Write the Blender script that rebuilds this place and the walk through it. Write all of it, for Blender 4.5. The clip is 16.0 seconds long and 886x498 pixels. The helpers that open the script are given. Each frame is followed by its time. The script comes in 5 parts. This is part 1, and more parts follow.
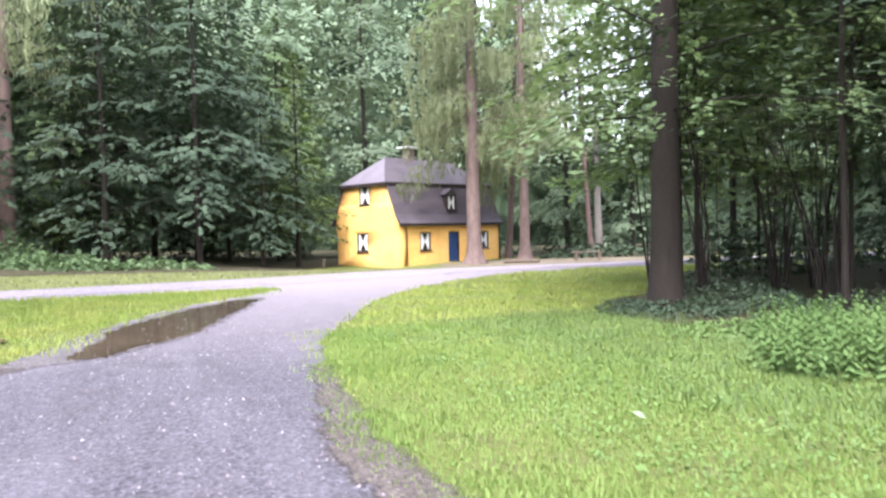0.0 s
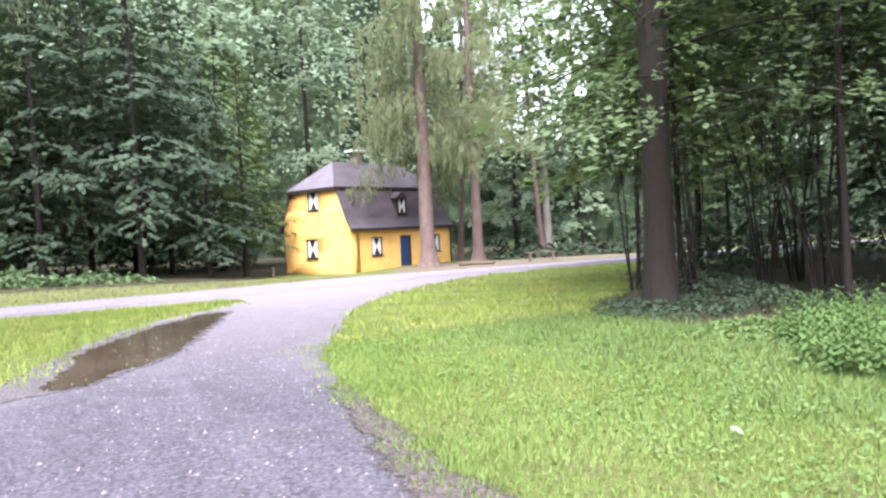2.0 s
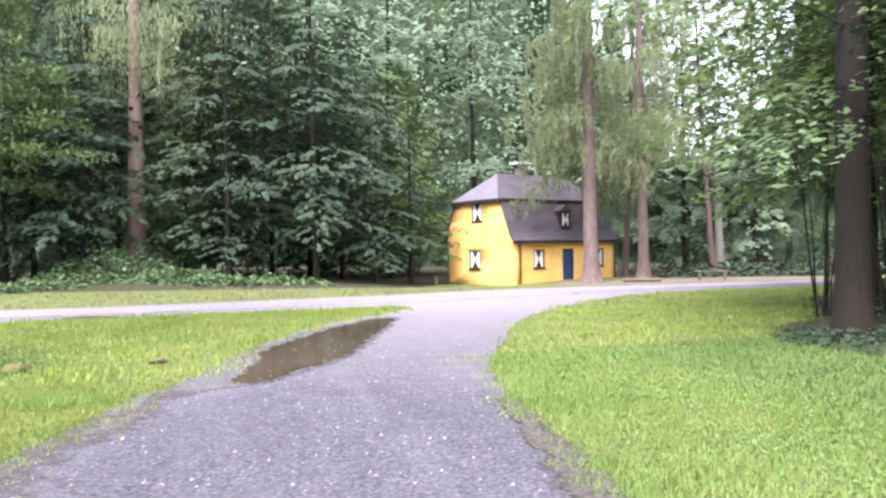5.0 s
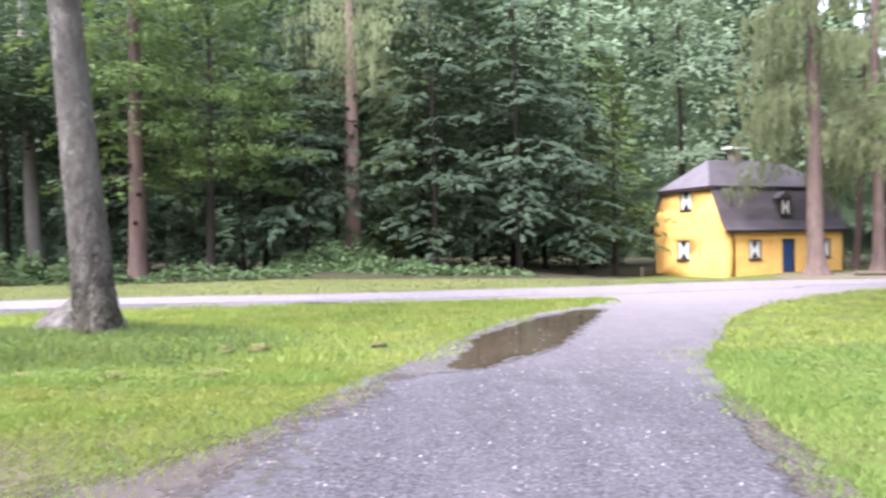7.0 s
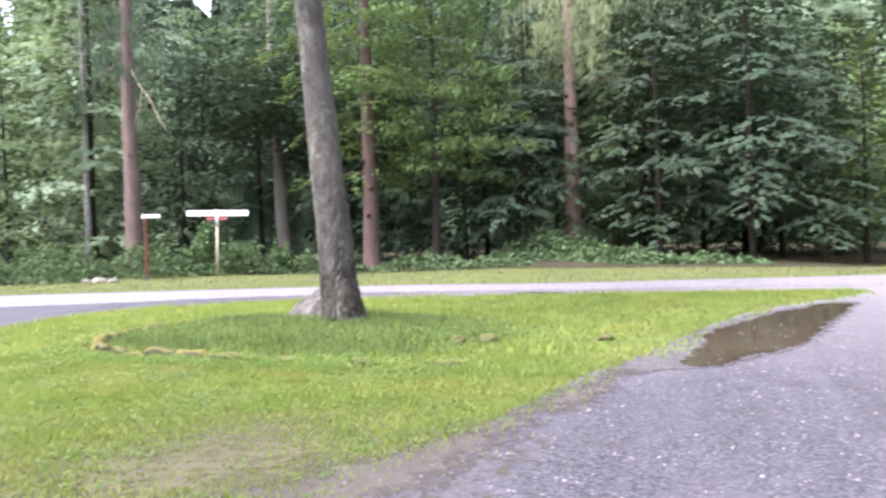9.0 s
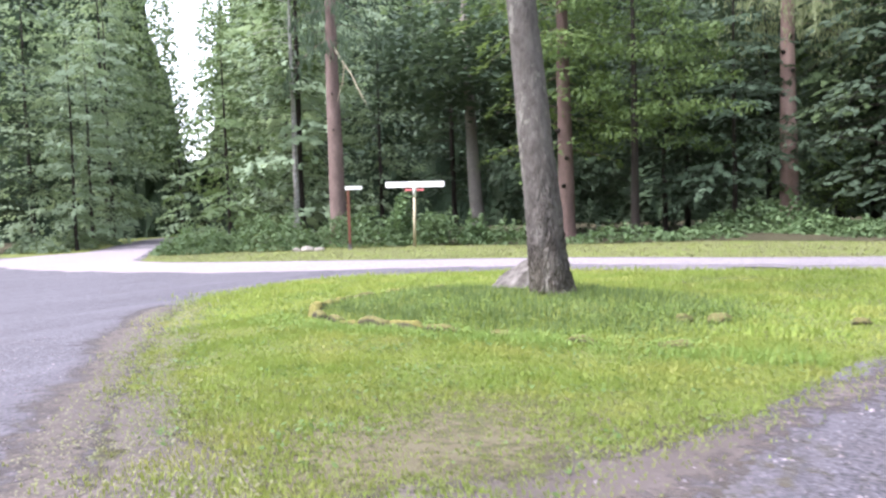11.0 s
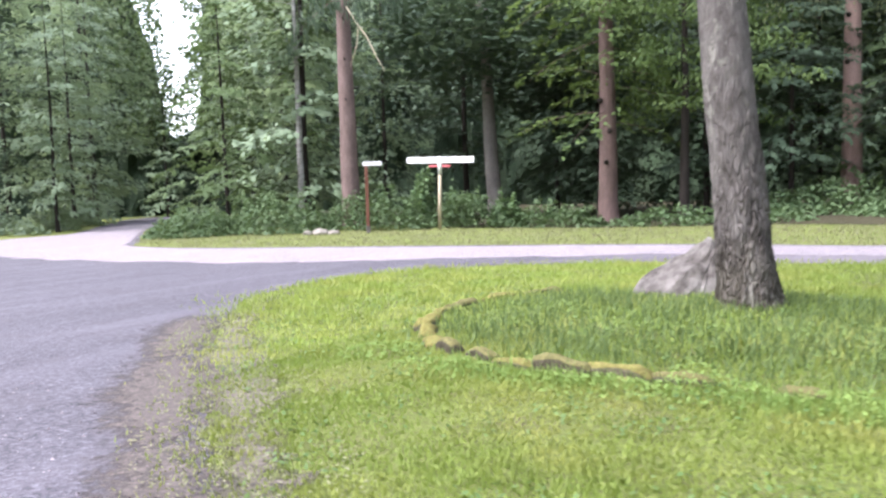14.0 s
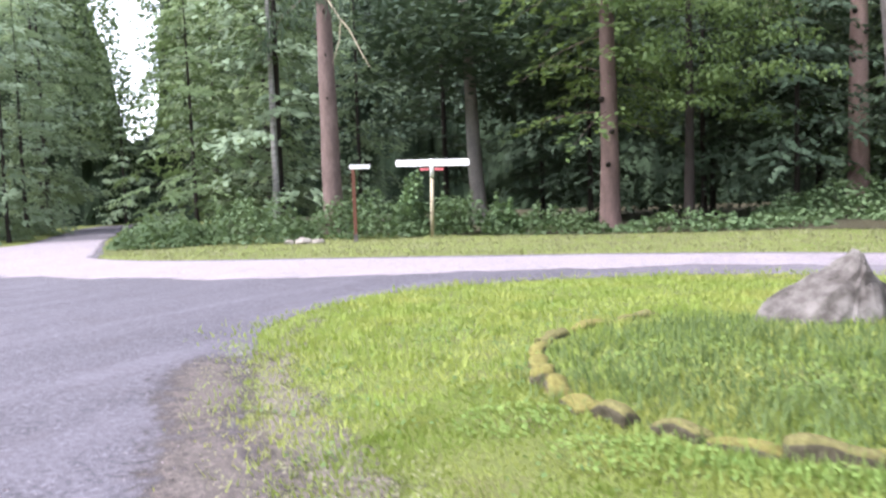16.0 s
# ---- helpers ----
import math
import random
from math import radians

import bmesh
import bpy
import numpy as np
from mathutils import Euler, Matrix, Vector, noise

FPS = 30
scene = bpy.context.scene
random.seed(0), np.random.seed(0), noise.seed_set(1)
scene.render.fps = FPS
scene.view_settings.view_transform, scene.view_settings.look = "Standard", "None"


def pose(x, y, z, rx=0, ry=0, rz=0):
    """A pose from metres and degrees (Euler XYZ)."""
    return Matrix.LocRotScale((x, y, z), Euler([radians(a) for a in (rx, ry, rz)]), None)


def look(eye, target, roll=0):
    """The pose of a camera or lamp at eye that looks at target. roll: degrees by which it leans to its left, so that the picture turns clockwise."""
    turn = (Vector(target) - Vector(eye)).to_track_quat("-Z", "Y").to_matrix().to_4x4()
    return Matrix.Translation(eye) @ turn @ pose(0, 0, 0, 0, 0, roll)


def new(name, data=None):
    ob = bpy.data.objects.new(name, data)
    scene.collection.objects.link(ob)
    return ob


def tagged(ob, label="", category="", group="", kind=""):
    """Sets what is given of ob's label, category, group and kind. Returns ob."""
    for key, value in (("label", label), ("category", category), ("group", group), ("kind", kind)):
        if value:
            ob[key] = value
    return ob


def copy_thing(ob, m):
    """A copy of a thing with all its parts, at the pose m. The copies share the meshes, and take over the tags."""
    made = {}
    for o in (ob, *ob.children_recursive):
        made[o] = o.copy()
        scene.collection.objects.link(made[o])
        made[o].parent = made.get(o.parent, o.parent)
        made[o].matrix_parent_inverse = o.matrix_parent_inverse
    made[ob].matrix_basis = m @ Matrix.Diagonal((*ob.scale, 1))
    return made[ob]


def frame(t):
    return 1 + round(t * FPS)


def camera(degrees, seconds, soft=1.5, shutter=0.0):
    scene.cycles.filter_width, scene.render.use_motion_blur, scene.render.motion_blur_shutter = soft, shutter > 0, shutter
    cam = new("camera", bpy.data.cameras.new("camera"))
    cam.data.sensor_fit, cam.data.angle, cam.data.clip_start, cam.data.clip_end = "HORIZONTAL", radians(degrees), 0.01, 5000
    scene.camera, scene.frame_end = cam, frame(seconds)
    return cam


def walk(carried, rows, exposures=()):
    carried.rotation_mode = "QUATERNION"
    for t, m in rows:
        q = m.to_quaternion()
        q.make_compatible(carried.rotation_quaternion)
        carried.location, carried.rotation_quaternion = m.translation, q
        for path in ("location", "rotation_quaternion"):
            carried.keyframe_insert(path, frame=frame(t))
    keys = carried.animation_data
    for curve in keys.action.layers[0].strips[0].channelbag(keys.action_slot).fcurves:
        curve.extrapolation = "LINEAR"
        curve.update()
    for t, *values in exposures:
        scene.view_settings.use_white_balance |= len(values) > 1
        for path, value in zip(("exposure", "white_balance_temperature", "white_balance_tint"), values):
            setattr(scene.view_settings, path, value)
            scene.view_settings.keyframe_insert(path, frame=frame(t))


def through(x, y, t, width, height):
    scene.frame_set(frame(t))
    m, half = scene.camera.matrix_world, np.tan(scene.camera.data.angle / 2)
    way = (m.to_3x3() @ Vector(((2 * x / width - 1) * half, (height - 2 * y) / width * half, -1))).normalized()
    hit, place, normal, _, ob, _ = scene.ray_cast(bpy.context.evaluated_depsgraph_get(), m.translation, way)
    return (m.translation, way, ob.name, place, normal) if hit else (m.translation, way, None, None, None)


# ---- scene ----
S = 1.15  # metres for one unit of the path's plan
LENS = 59.8
cam = camera(LENS, 16.0, soft=2.4, shutter=0.5)
PATH = [
    (0, (0.093, 0.223, 1.216), (0.728, 2.119, 1.172), -1.3),
    (0.5, (-0.073, 0.505, 1.214), (0.592, 2.391, 1.229), -0.9),
    (1, (-0.224, 0.716, 1.232), (0.508, 2.576, 1.209), -1.6),
    (1.5, (-0.348, 0.906, 1.235), (0.449, 2.74, 1.234), -3.0),
    (2, (-0.42, 1.013, 1.243), (0.368, 2.851, 1.202), -2.9),
    (2.5, (-0.439, 1.063, 1.258), (0.318, 2.914, 1.265), -2.7),
    (3, (-0.475, 1.069, 1.228), (0.182, 2.958, 1.241), -2.7),
    (3.5, (-0.478, 1.011, 1.256), (0.066, 2.935, 1.256), -2.0),
    (6, (-0.6, 1.058, 1.27), (-0.312, 3.037, 1.271), -1.3),
    (6.5, (-0.631, 0.988, 1.278), (-0.486, 2.983, 1.27), -1.4),
    (7, (-0.647, 0.966, 1.269), (-0.766, 2.962, 1.258), -1.1),
    (7.5, (-0.668, 0.965, 1.275), (-0.935, 2.947, 1.263), -1.3),
    (8, (-0.696, 1.02, 1.272), (-1.053, 2.987, 1.251), -1.8),
    (8.5, (-0.709, 0.935, 1.283), (-1.214, 2.87, 1.269), -1.5),
    (9, (-0.726, 0.883, 1.343), (-1.395, 2.767, 1.313), -1.9),
    (9.5, (-0.744, 0.911, 1.295), (-1.589, 2.723, 1.244), -1.8),
    (10, (-0.752, 0.905, 1.323), (-1.782, 2.618, 1.247), -2.6),
    (12.5, (-2.878, 2.161, 1.333), (-4.016, 3.803, 1.246), -1.1),
    (13, (-3.426, 2.433, 1.328), (-4.566, 4.074, 1.245), 0.5),
    (13.5, (-3.948, 2.669, 1.357), (-4.96, 4.389, 1.237), -0.6),
    (14, (-4.493, 2.959, 1.392), (-5.552, 4.649, 1.248), -1.8),
    (14.5, (-5.014, 3.212, 1.388), (-5.97, 4.956, 1.181), -1.6),
    (15, (-5.509, 3.518, 1.379), (-6.485, 5.253, 1.19), -1.9),
    (15.5, (-6.038, 3.768, 1.377), (-7.0, 5.512, 1.193), -1.7),
    (16, (-6.546, 4.009, 1.414), (-7.513, 5.755, 1.281), -2.1),
]
STOPS, KELVIN, TINT = 2.54, 6150, 17
walk(cam, [(t, look([S * v for v in eye], [S * v for v in target], roll)) for t, eye, target, roll in PATH],
     [(0.0, STOPS + 0.25, KELVIN, TINT), (3.5, STOPS + 0.27, KELVIN, TINT), (6.0, STOPS + 0.18, KELVIN, TINT), (10.0, STOPS + 0.14, KELVIN, TINT), (16.0, STOPS, KELVIN, TINT)])

# ---- light: an overcast summer sky ----
world = bpy.data.worlds.new("overcast_sky")
scene.world = world
world.use_nodes = True
wt = world.node_tree
sky = wt.nodes.new("ShaderNodeTexSky")
sky.sky_type = "NISHITA"
sky.sun_disc = False
sky.sun_elevation, sky.sun_rotation = radians(53.6), radians(216)
sky.air_density, sky.dust_density, sky.ozone_density = 1.0, 1.5, 1.0
grey = wt.nodes.new("ShaderNodeHueSaturation")
grey.inputs["Saturation"].default_value = 0.35
wt.links.new(sky.outputs[0], grey.inputs["Color"])
wt.links.new(grey.outputs[0], wt.nodes["Background"].inputs[0])
wt.nodes["Background"].inputs[1].default_value = 0.15
sun = new("sun", bpy.data.lights.new("sun", "SUN"))
sun.data.energy, sun.data.angle, sun.data.color = 1.2, radians(25), (1.0, 0.96, 0.9)
sun.matrix_world = look((-14, -11, 32), (0, 8, 0))


# ---- materials ----
def material(name, rough=0.8, spec=0.3):
    m = bpy.data.materials.new(name)
    m.use_nodes = True
    b = m.node_tree.nodes["Principled BSDF"]
    b.inputs["Roughness"].default_value = rough
    b.inputs["Specular IOR Level"].default_value = spec
    return m, m.node_tree, b


def noise_node(nt, scale, detail=4.0, stretch=None, rough=0.6):
    tc = nt.nodes.new("ShaderNodeTexCoord")
    n = nt.nodes.new("ShaderNodeTexNoise")
    n.inputs["Scale"].default_value, n.inputs["Detail"].default_value, n.inputs["Roughness"].default_value = scale, detail, rough
    if stretch:
        mp = nt.nodes.new("ShaderNodeMapping")
        mp.inputs["Scale"].default_value = stretch
        nt.links.new(tc.outputs["Object"], mp.inputs[0])
        nt.links.new(mp.outputs[0], n.inputs["Vector"])
    else:
        nt.links.new(tc.outputs["Object"], n.inputs["Vector"])
    return n.outputs["Fac"]


def ramp(nt, fac, *stops):
    r = nt.nodes.new("ShaderNodeValToRGB")
    e = r.color_ramp.elements
    while len(e) < len(stops):
        e.new(0.5)
    for el, (p, c) in zip(e, stops):
        el.position, el.color = p, (*c, 1) if len(c) == 3 else c
    nt.links.new(fac, r.inputs[0])
    return r.outputs[0]


def mix(nt, fac, a, b, mode="MIX"):
    n = nt.nodes.new("ShaderNodeMix")
    n.data_type, n.blend_type = "RGBA", mode
    for sock, v in ((n.inputs[0], fac), (n.inputs[6], a), (n.inputs[7], b)):
        if isinstance(v, (int, float)):
            sock.default_value = v
        elif isinstance(v, tuple):
            sock.default_value = (*v, 1)
        else:
            nt.links.new(v, sock)
    return n.outputs[2]


def bump(nt, bsdf, height, strength=0.4, distance=0.02):
    n = nt.nodes.new("ShaderNodeBump")
    n.inputs["Strength"].default_value, n.inputs["Distance"].default_value = strength, distance
    nt.links.new(height, n.inputs["Height"])
    nt.links.new(n.outputs[0], bsdf.inputs["Normal"])


def mottled(name, dark, light, scale, rough=0.85, fine=None, relief=0.4, distance=0.02, stretch=None, spec=0.3, blotch=0.5):
    """Two scales of variation between two colours, with a fine relief."""
    m, nt, b = material(name, rough, spec)
    big = noise_node(nt, scale, 5, stretch)
    small = noise_node(nt, fine or scale * 14, 6, stretch, 0.7)
    c1 = ramp(nt, big, (0.3, dark), (0.7, light))
    mid = tuple((p + q) / 2 for p, q in zip(dark, light))
    c2 = ramp(nt, small, (0.3, tuple(v * 0.6 for v in mid)), (0.72, tuple(min(1, v * 1.5) for v in mid)))
    nt.links.new(mix(nt, blotch, c1, c2), b.inputs["Base Color"])
    bump(nt, b, small, relief, distance)
    return m


def leaf_material(name, dark, light, scale=0.35, through=0.3, dry=None):
    m = bpy.data.materials.new(name)
    m.use_nodes = True
    nt = m.node_tree
    b = nt.nodes["Principled BSDF"]
    b.inputs["Roughness"].default_value, b.inputs["Specular IOR Level"].default_value = 0.55, 0.15
    big, small = noise_node(nt, scale, 2), noise_node(nt, 7.0, 2)
    info = nt.nodes.new("ShaderNodeObjectInfo")
    mid = tuple((p + q) / 2 for p, q in zip(dark, light))
    c = mix(nt, 0.5, ramp(nt, big, (0.32, dark), (0.68, light)), ramp(nt, small, (0.3, dark), (0.75, light)))
    if dry:
        c = mix(nt, ramp(nt, noise_node(nt, 0.75, 5), (0.46, (0, 0, 0)), (0.66, (0.85, 0.85, 0.85))), c, dry)
        c = mix(nt, ramp(nt, noise_node(nt, 1.9, 4), (0.54, (0, 0, 0)), (0.68, (0.6, 0.6, 0.6))), c, tuple(q * 0.7 for q in dark))
    h = nt.nodes.new("ShaderNodeHueSaturation")
    v = nt.nodes.new("ShaderNodeMapRange")
    v.inputs["To Min"].default_value, v.inputs["To Max"].default_value = 0.8, 1.25
    nt.links.new(info.outputs["Random"], v.inputs["Value"])
    nt.links.new(v.outputs[0], h.inputs["Value"])
    nt.links.new(c, h.inputs["Color"])
    nt.links.new(h.outputs[0], b.inputs["Base Color"])
    t = nt.nodes.new("ShaderNodeBsdfTranslucent")
    nt.links.new(mix(nt, 0.5, h.outputs[0], (mid[0] * 1.3, mid[1] * 1.25, mid[2] * 0.75)), t.inputs[0])
    ms = nt.nodes.new("ShaderNodeMixShader")
    ms.inputs[0].default_value = through
    nt.links.new(b.outputs[0], ms.inputs[1])
    nt.links.new(t.outputs[0], ms.inputs[2])
    nt.links.new(ms.outputs[0], nt.nodes["Material Output"].inputs[0])
    return m


LEAF_DARK = leaf_material("leaf_hornbeam", (0.046, 0.072, 0.047), (0.092, 0.130, 0.082))
LEAF_MID = leaf_material("leaf_beech", (0.076, 0.116, 0.056), (0.155, 0.215, 0.098), through=0.36)
LEAF_LIGHT = leaf_material("leaf_young", (0.105, 0.160, 0.052), (0.200, 0.270, 0.090))
LEAF_CLUMP = leaf_material("leaf_clump", (0.050, 0.088, 0.034), (0.172, 0.236, 0.084), through=0.4)
LEAF_OAK = leaf_material("leaf_oak", (0.108, 0.166, 0.082), (0.225, 0.300, 0.158), through=0.48)
LEAF_LARCH = leaf_material("leaf_larch", (0.165, 0.195, 0.105), (0.280, 0.310, 0.180), through=0.45)
LEAF_SPRAY = leaf_material("leaf_spray", (0.128, 0.196, 0.084), (0.250, 0.335, 0.150), through=0.5)
LEAF_WEED = leaf_material("leaf_weed", (0.092, 0.164, 0.048), (0.175, 0.256, 0.098), scale=0.9)
LEAF_NETTLE = leaf_material("leaf_nettle", (0.060, 0.112, 0.036), (0.132, 0.200, 0.070), scale=1.2)
LEAF_BRUSH = leaf_material("leaf_bramble", (0.080, 0.134, 0.064), (0.165, 0.232, 0.116), scale=0.9)
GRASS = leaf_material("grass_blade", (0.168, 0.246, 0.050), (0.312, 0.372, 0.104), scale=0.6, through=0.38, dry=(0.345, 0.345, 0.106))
GRASS_DRY = leaf_material("verge_grass_blade", (0.158, 0.168, 0.088), (0.262, 0.256, 0.158), scale=0.6, through=0.3)
GRASS_LAWN = leaf_material("lawn_grass_blade", (0.122, 0.200, 0.048), (0.236, 0.314, 0.098), scale=0.6, through=0.35)
GRASS_DEEP = leaf_material("tall_grass_blade", (0.085, 0.125, 0.042), (0.150, 0.205, 0.080), scale=0.8, through=0.3)
BARK_PINK = mottled("bark_pine", (0.060, 0.041, 0.037), (0.215, 0.152, 0.136), 3.2, 0.9, 11, 0.9, 0.03, (1, 1, 0.35))
# the pinkish bark darkened, for trunks that stand in shade
BARK_RED_SHADED = mottled("bark_shaded_red", (0.052, 0.034, 0.030), (0.165, 0.110, 0.098), 2.4, 0.9, 14, 0.9, 0.03, (1, 1, 0.35))
# pinkish bark again, lightened for the light on the pine's trunk
BARK_PINE_LIT = mottled("bark_pine_lit", (0.16, 0.104, 0.090), (0.34, 0.235, 0.205), 1.2, 0.9, 22, 0.9, 0.03, (1, 1, 0.35))
BARK_GREY = mottled("bark_beech", (0.15, 0.132, 0.118), (0.31, 0.280, 0.250), 1.6, 0.9, 16, 1.0, 0.04, (1, 1, 0.4))
BARK_DARK = mottled("bark_dark", (0.015, 0.012, 0.010), (0.040, 0.031, 0.026), 1.2, 0.9, 24, 0.9, 0.03, (1, 1, 0.3))


def old_bark():
    """Grey bark, smooth above and split into upright plates below, with pale lichen and a little moss."""
    m, nt, b = material("bark_old_tree", 0.95, 0.12)
    plates, fine, big = noise_node(nt, 4.0, 5, (1, 1, 0.5), 0.65), noise_node(nt, 30, 5, (1, 1, 0.45), 0.7), noise_node(nt, 1.3, 3, (1.4, 1.4, 0.5))
    c = ramp(nt, plates, (0.32, (0.050, 0.043, 0.039)), (0.48, (0.124, 0.111, 0.104)), (0.70, (0.205, 0.188, 0.178)))
    c = mix(nt, 0.30, c, ramp(nt, fine, (0.3, (0.040, 0.034, 0.032)), (0.72, (0.225, 0.205, 0.194))))
    lichen = mix(nt, 0.5, big, noise_node(nt, 9, 5, (1, 1, 0.6), 0.7))
    c = mix(nt, ramp(nt, lichen, (0.565, (0, 0, 0)), (0.61, (0.6, 0.6, 0.6))), c, (0.300, 0.290, 0.255))
    tc, sep = nt.nodes.new("ShaderNodeTexCoord"), nt.nodes.new("ShaderNodeSeparateXYZ")
    nt.links.new(tc.outputs["Object"], sep.inputs[0])
    up = nt.nodes.new("ShaderNodeMath")
    up.operation = "MULTIPLY_ADD"
    up.inputs[1].default_value = 1.6
    nt.links.new(noise_node(nt, 1.7, 3), up.inputs[0])
    nt.links.new(sep.outputs["Z"], up.inputs[2])
    low = nt.nodes.new("ShaderNodeMapRange")
    low.inputs["From Min"].default_value, low.inputs["From Max"].default_value = 1.1, 3.6
    low.inputs["To Min"].default_value, low.inputs["To Max"].default_value = 1.0, 0.22
    nt.links.new(up.outputs[0], low.inputs["Value"])
    mp = nt.nodes.new("ShaderNodeMapping")
    mp.inputs["Scale"].default_value = (1, 1, 0.20)
    nt.links.new(tc.outputs["Object"], mp.inputs[0])
    wob = nt.nodes.new("ShaderNodeMix")
    wob.data_type = "VECTOR"
    wob.inputs[0].default_value = 0.13
    nz = nt.nodes.new("ShaderNodeTexNoise")
    nz.inputs["Scale"].default_value, nz.inputs["Detail"].default_value = 8, 4
    nt.links.new(mp.outputs[0], nz.inputs["Vector"])
    nt.links.new(mp.outputs[0], wob.inputs[4])
    nt.links.new(nz.outputs["Color"], wob.inputs[5])
    vo = nt.nodes.new("ShaderNodeTexVoronoi")
    vo.feature = "DISTANCE_TO_EDGE"
    vo.inputs["Scale"].default_value = 25
    nt.links.new(wob.outputs[1], vo.inputs["Vector"])
    cracks = ramp(nt, vo.outputs["Distance"], (0.01, (0.20, 0.17, 0.16)), (0.20, (1, 1, 1)))
    broken = ramp(nt, noise_node(nt, 6, 4, (1, 1, 0.5)), (0.38, (0.15, 0.15, 0.15)), (0.60, (1, 1, 1)))
    c = mix(nt, mix(nt, 1.0, low.outputs[0], broken, "MULTIPLY"), c, mix(nt, 1.0, c, cracks, "MULTIPLY"))
    foot = nt.nodes.new("ShaderNodeMapRange")
    foot.inputs["From Min"].default_value, foot.inputs["From Max"].default_value = 0.9, 1.5
    foot.inputs["To Min"].default_value, foot.inputs["To Max"].default_value = 0.75, 0.0
    nt.links.new(up.outputs[0], foot.inputs["Value"])
    c = mix(nt, foot.outputs[0], c, mix(nt, 0.5, (0.075, 0.066, 0.036), c))
    nt.links.new(c, b.inputs["Base Color"])
    bump(nt, b, mix(nt, low.outputs[0], fine, cracks), 0.9, 0.04)
    return m


BARK_OLD = old_bark()


def ground_material():
    """Thatch and soil between the blades: green and straw over brown, in broad and fine patches."""
    m, nt, b = material("grassy_ground", 0.95, 0.15)
    big, mid, fine, grit = noise_node(nt, 0.22, 4), noise_node(nt, 1.4, 5), noise_node(nt, 26, 5, None, 0.75), noise_node(nt, 85, 3, None, 0.7)
    c = mix(nt, 0.55, ramp(nt, big, (0.3, (0.092, 0.132, 0.026)), (0.7, (0.150, 0.170, 0.050))),
            ramp(nt, fine, (0.32, (0.052, 0.074, 0.020)), (0.66, (0.245, 0.268, 0.092))))
    c = mix(nt, ramp(nt, mid, (0.52, (0, 0, 0)), (0.72, (0.7, 0.7, 0.7))), c, (0.130, 0.108, 0.066))
    c = mix(nt, 0.5, c, mix(nt, 1.0, c, ramp(nt, grit, (0.35, (0.25, 0.25, 0.25)), (0.65, (1.6, 1.6, 1.5))), "MULTIPLY"))
    nt.links.new(c, b.inputs["Base Color"])
    bump(nt, b, fine, 0.8, 0.05)
    return m


GROUND = ground_material()
FOREST_FLOOR = mottled("forest_floor", (0.030, 0.026, 0.016), (0.070, 0.062, 0.030), 0.7, 0.95, 18, 0.8, 0.05)


def road_material(name, dark, light, patch, tracks=False):
    m, nt, b = material(name, 0.82, 0.4)
    big, mid = noise_node(nt, 0.45, 6, (1.6, 0.5, 1), 0.65), noise_node(nt, 1.7, 6)
    vo = nt.nodes.new("ShaderNodeTexVoronoi")
    vo.inputs["Scale"].default_value = 42
    tc = nt.nodes.new("ShaderNodeTexCoord")
    nt.links.new(tc.outputs["Object"], vo.inputs["Vector"])
    stones = ramp(nt, vo.outputs["Color"], (0.2, tuple(v * 0.5 for v in dark)), (0.55, light), (0.76, tuple(min(1, v * 1.35) for v in light)), (0.93, tuple(min(0.75, v * 2.3) for v in light)))
    c = mix(nt, 0.6, ramp(nt, big, (0.3, dark), (0.7, light)), stones)
    c = mix(nt, ramp(nt, mid, (0.52, (0, 0, 0)), (0.75, (0.6, 0.6, 0.6))), c, patch)
    if tracks:
        # wheel-worn paler streaks along the road, and pale gravel carried from the crossing into the bend
        worn = noise_node(nt, 1.0, 4, (1.5, 0.16, 1), 0.6)
        c = mix(nt, ramp(nt, worn, (0.48, (0, 0, 0)), (0.66, (0.34, 0.34, 0.34))), c, tuple(v * 1.5 for v in light))
        far = nt.nodes.new("ShaderNodeVectorMath")
        far.operation = "DISTANCE"
        far.inputs[1].default_value = (3.5, 24.5, 0)
        nt.links.new(tc.outputs["Object"], far.inputs[0])
        wob = nt.nodes.new("ShaderNodeMath")
        wob.operation = "MULTIPLY_ADD"
        wob.inputs[1].default_value = 5.0
        nt.links.new(mid, wob.inputs[0])
        nt.links.new(far.outputs["Value"], wob.inputs[2])
        spread = nt.nodes.new("ShaderNodeMapRange")
        spread.inputs["From Min"].default_value, spread.inputs["From Max"].default_value = 6.0, 19.0
        spread.inputs["To Min"].default_value, spread.inputs["To Max"].default_value = 0.95, 0.0
        nt.links.new(wob.outputs[0], spread.inputs["Value"])
        c = mix(nt, spread.outputs[0], c, mix(nt, 0.35, (0.30, 0.258, 0.282), stones))
    nt.links.new(c, b.inputs["Base Color"])
    bump(nt, b, vo.outputs["Distance"], 0.5, 0.012)
    return m


ROAD = road_material("road_gravel_tarmac", (0.038, 0.034, 0.043), (0.089, 0.081, 0.098), (0.056, 0.046, 0.052), True)
ROAD_PALE = road_material("road_pale_gravel", (0.145, 0.126, 0.142), (0.245, 0.212, 0.232), (0.195, 0.156, 0.170))
DIRT = road_material("bare_earth", (0.045, 0.036, 0.033), (0.092, 0.075, 0.068), (0.060, 0.047, 0.042))
MUD = mottled("dried_mud", (0.056, 0.045, 0.043), (0.122, 0.101, 0.096), 1.6, 0.9, 24, 0.6, 0.02)
RIM = road_material("wet_gravel_rim", (0.050, 0.044, 0.046), (0.110, 0.098, 0.102), (0.070, 0.058, 0.054))
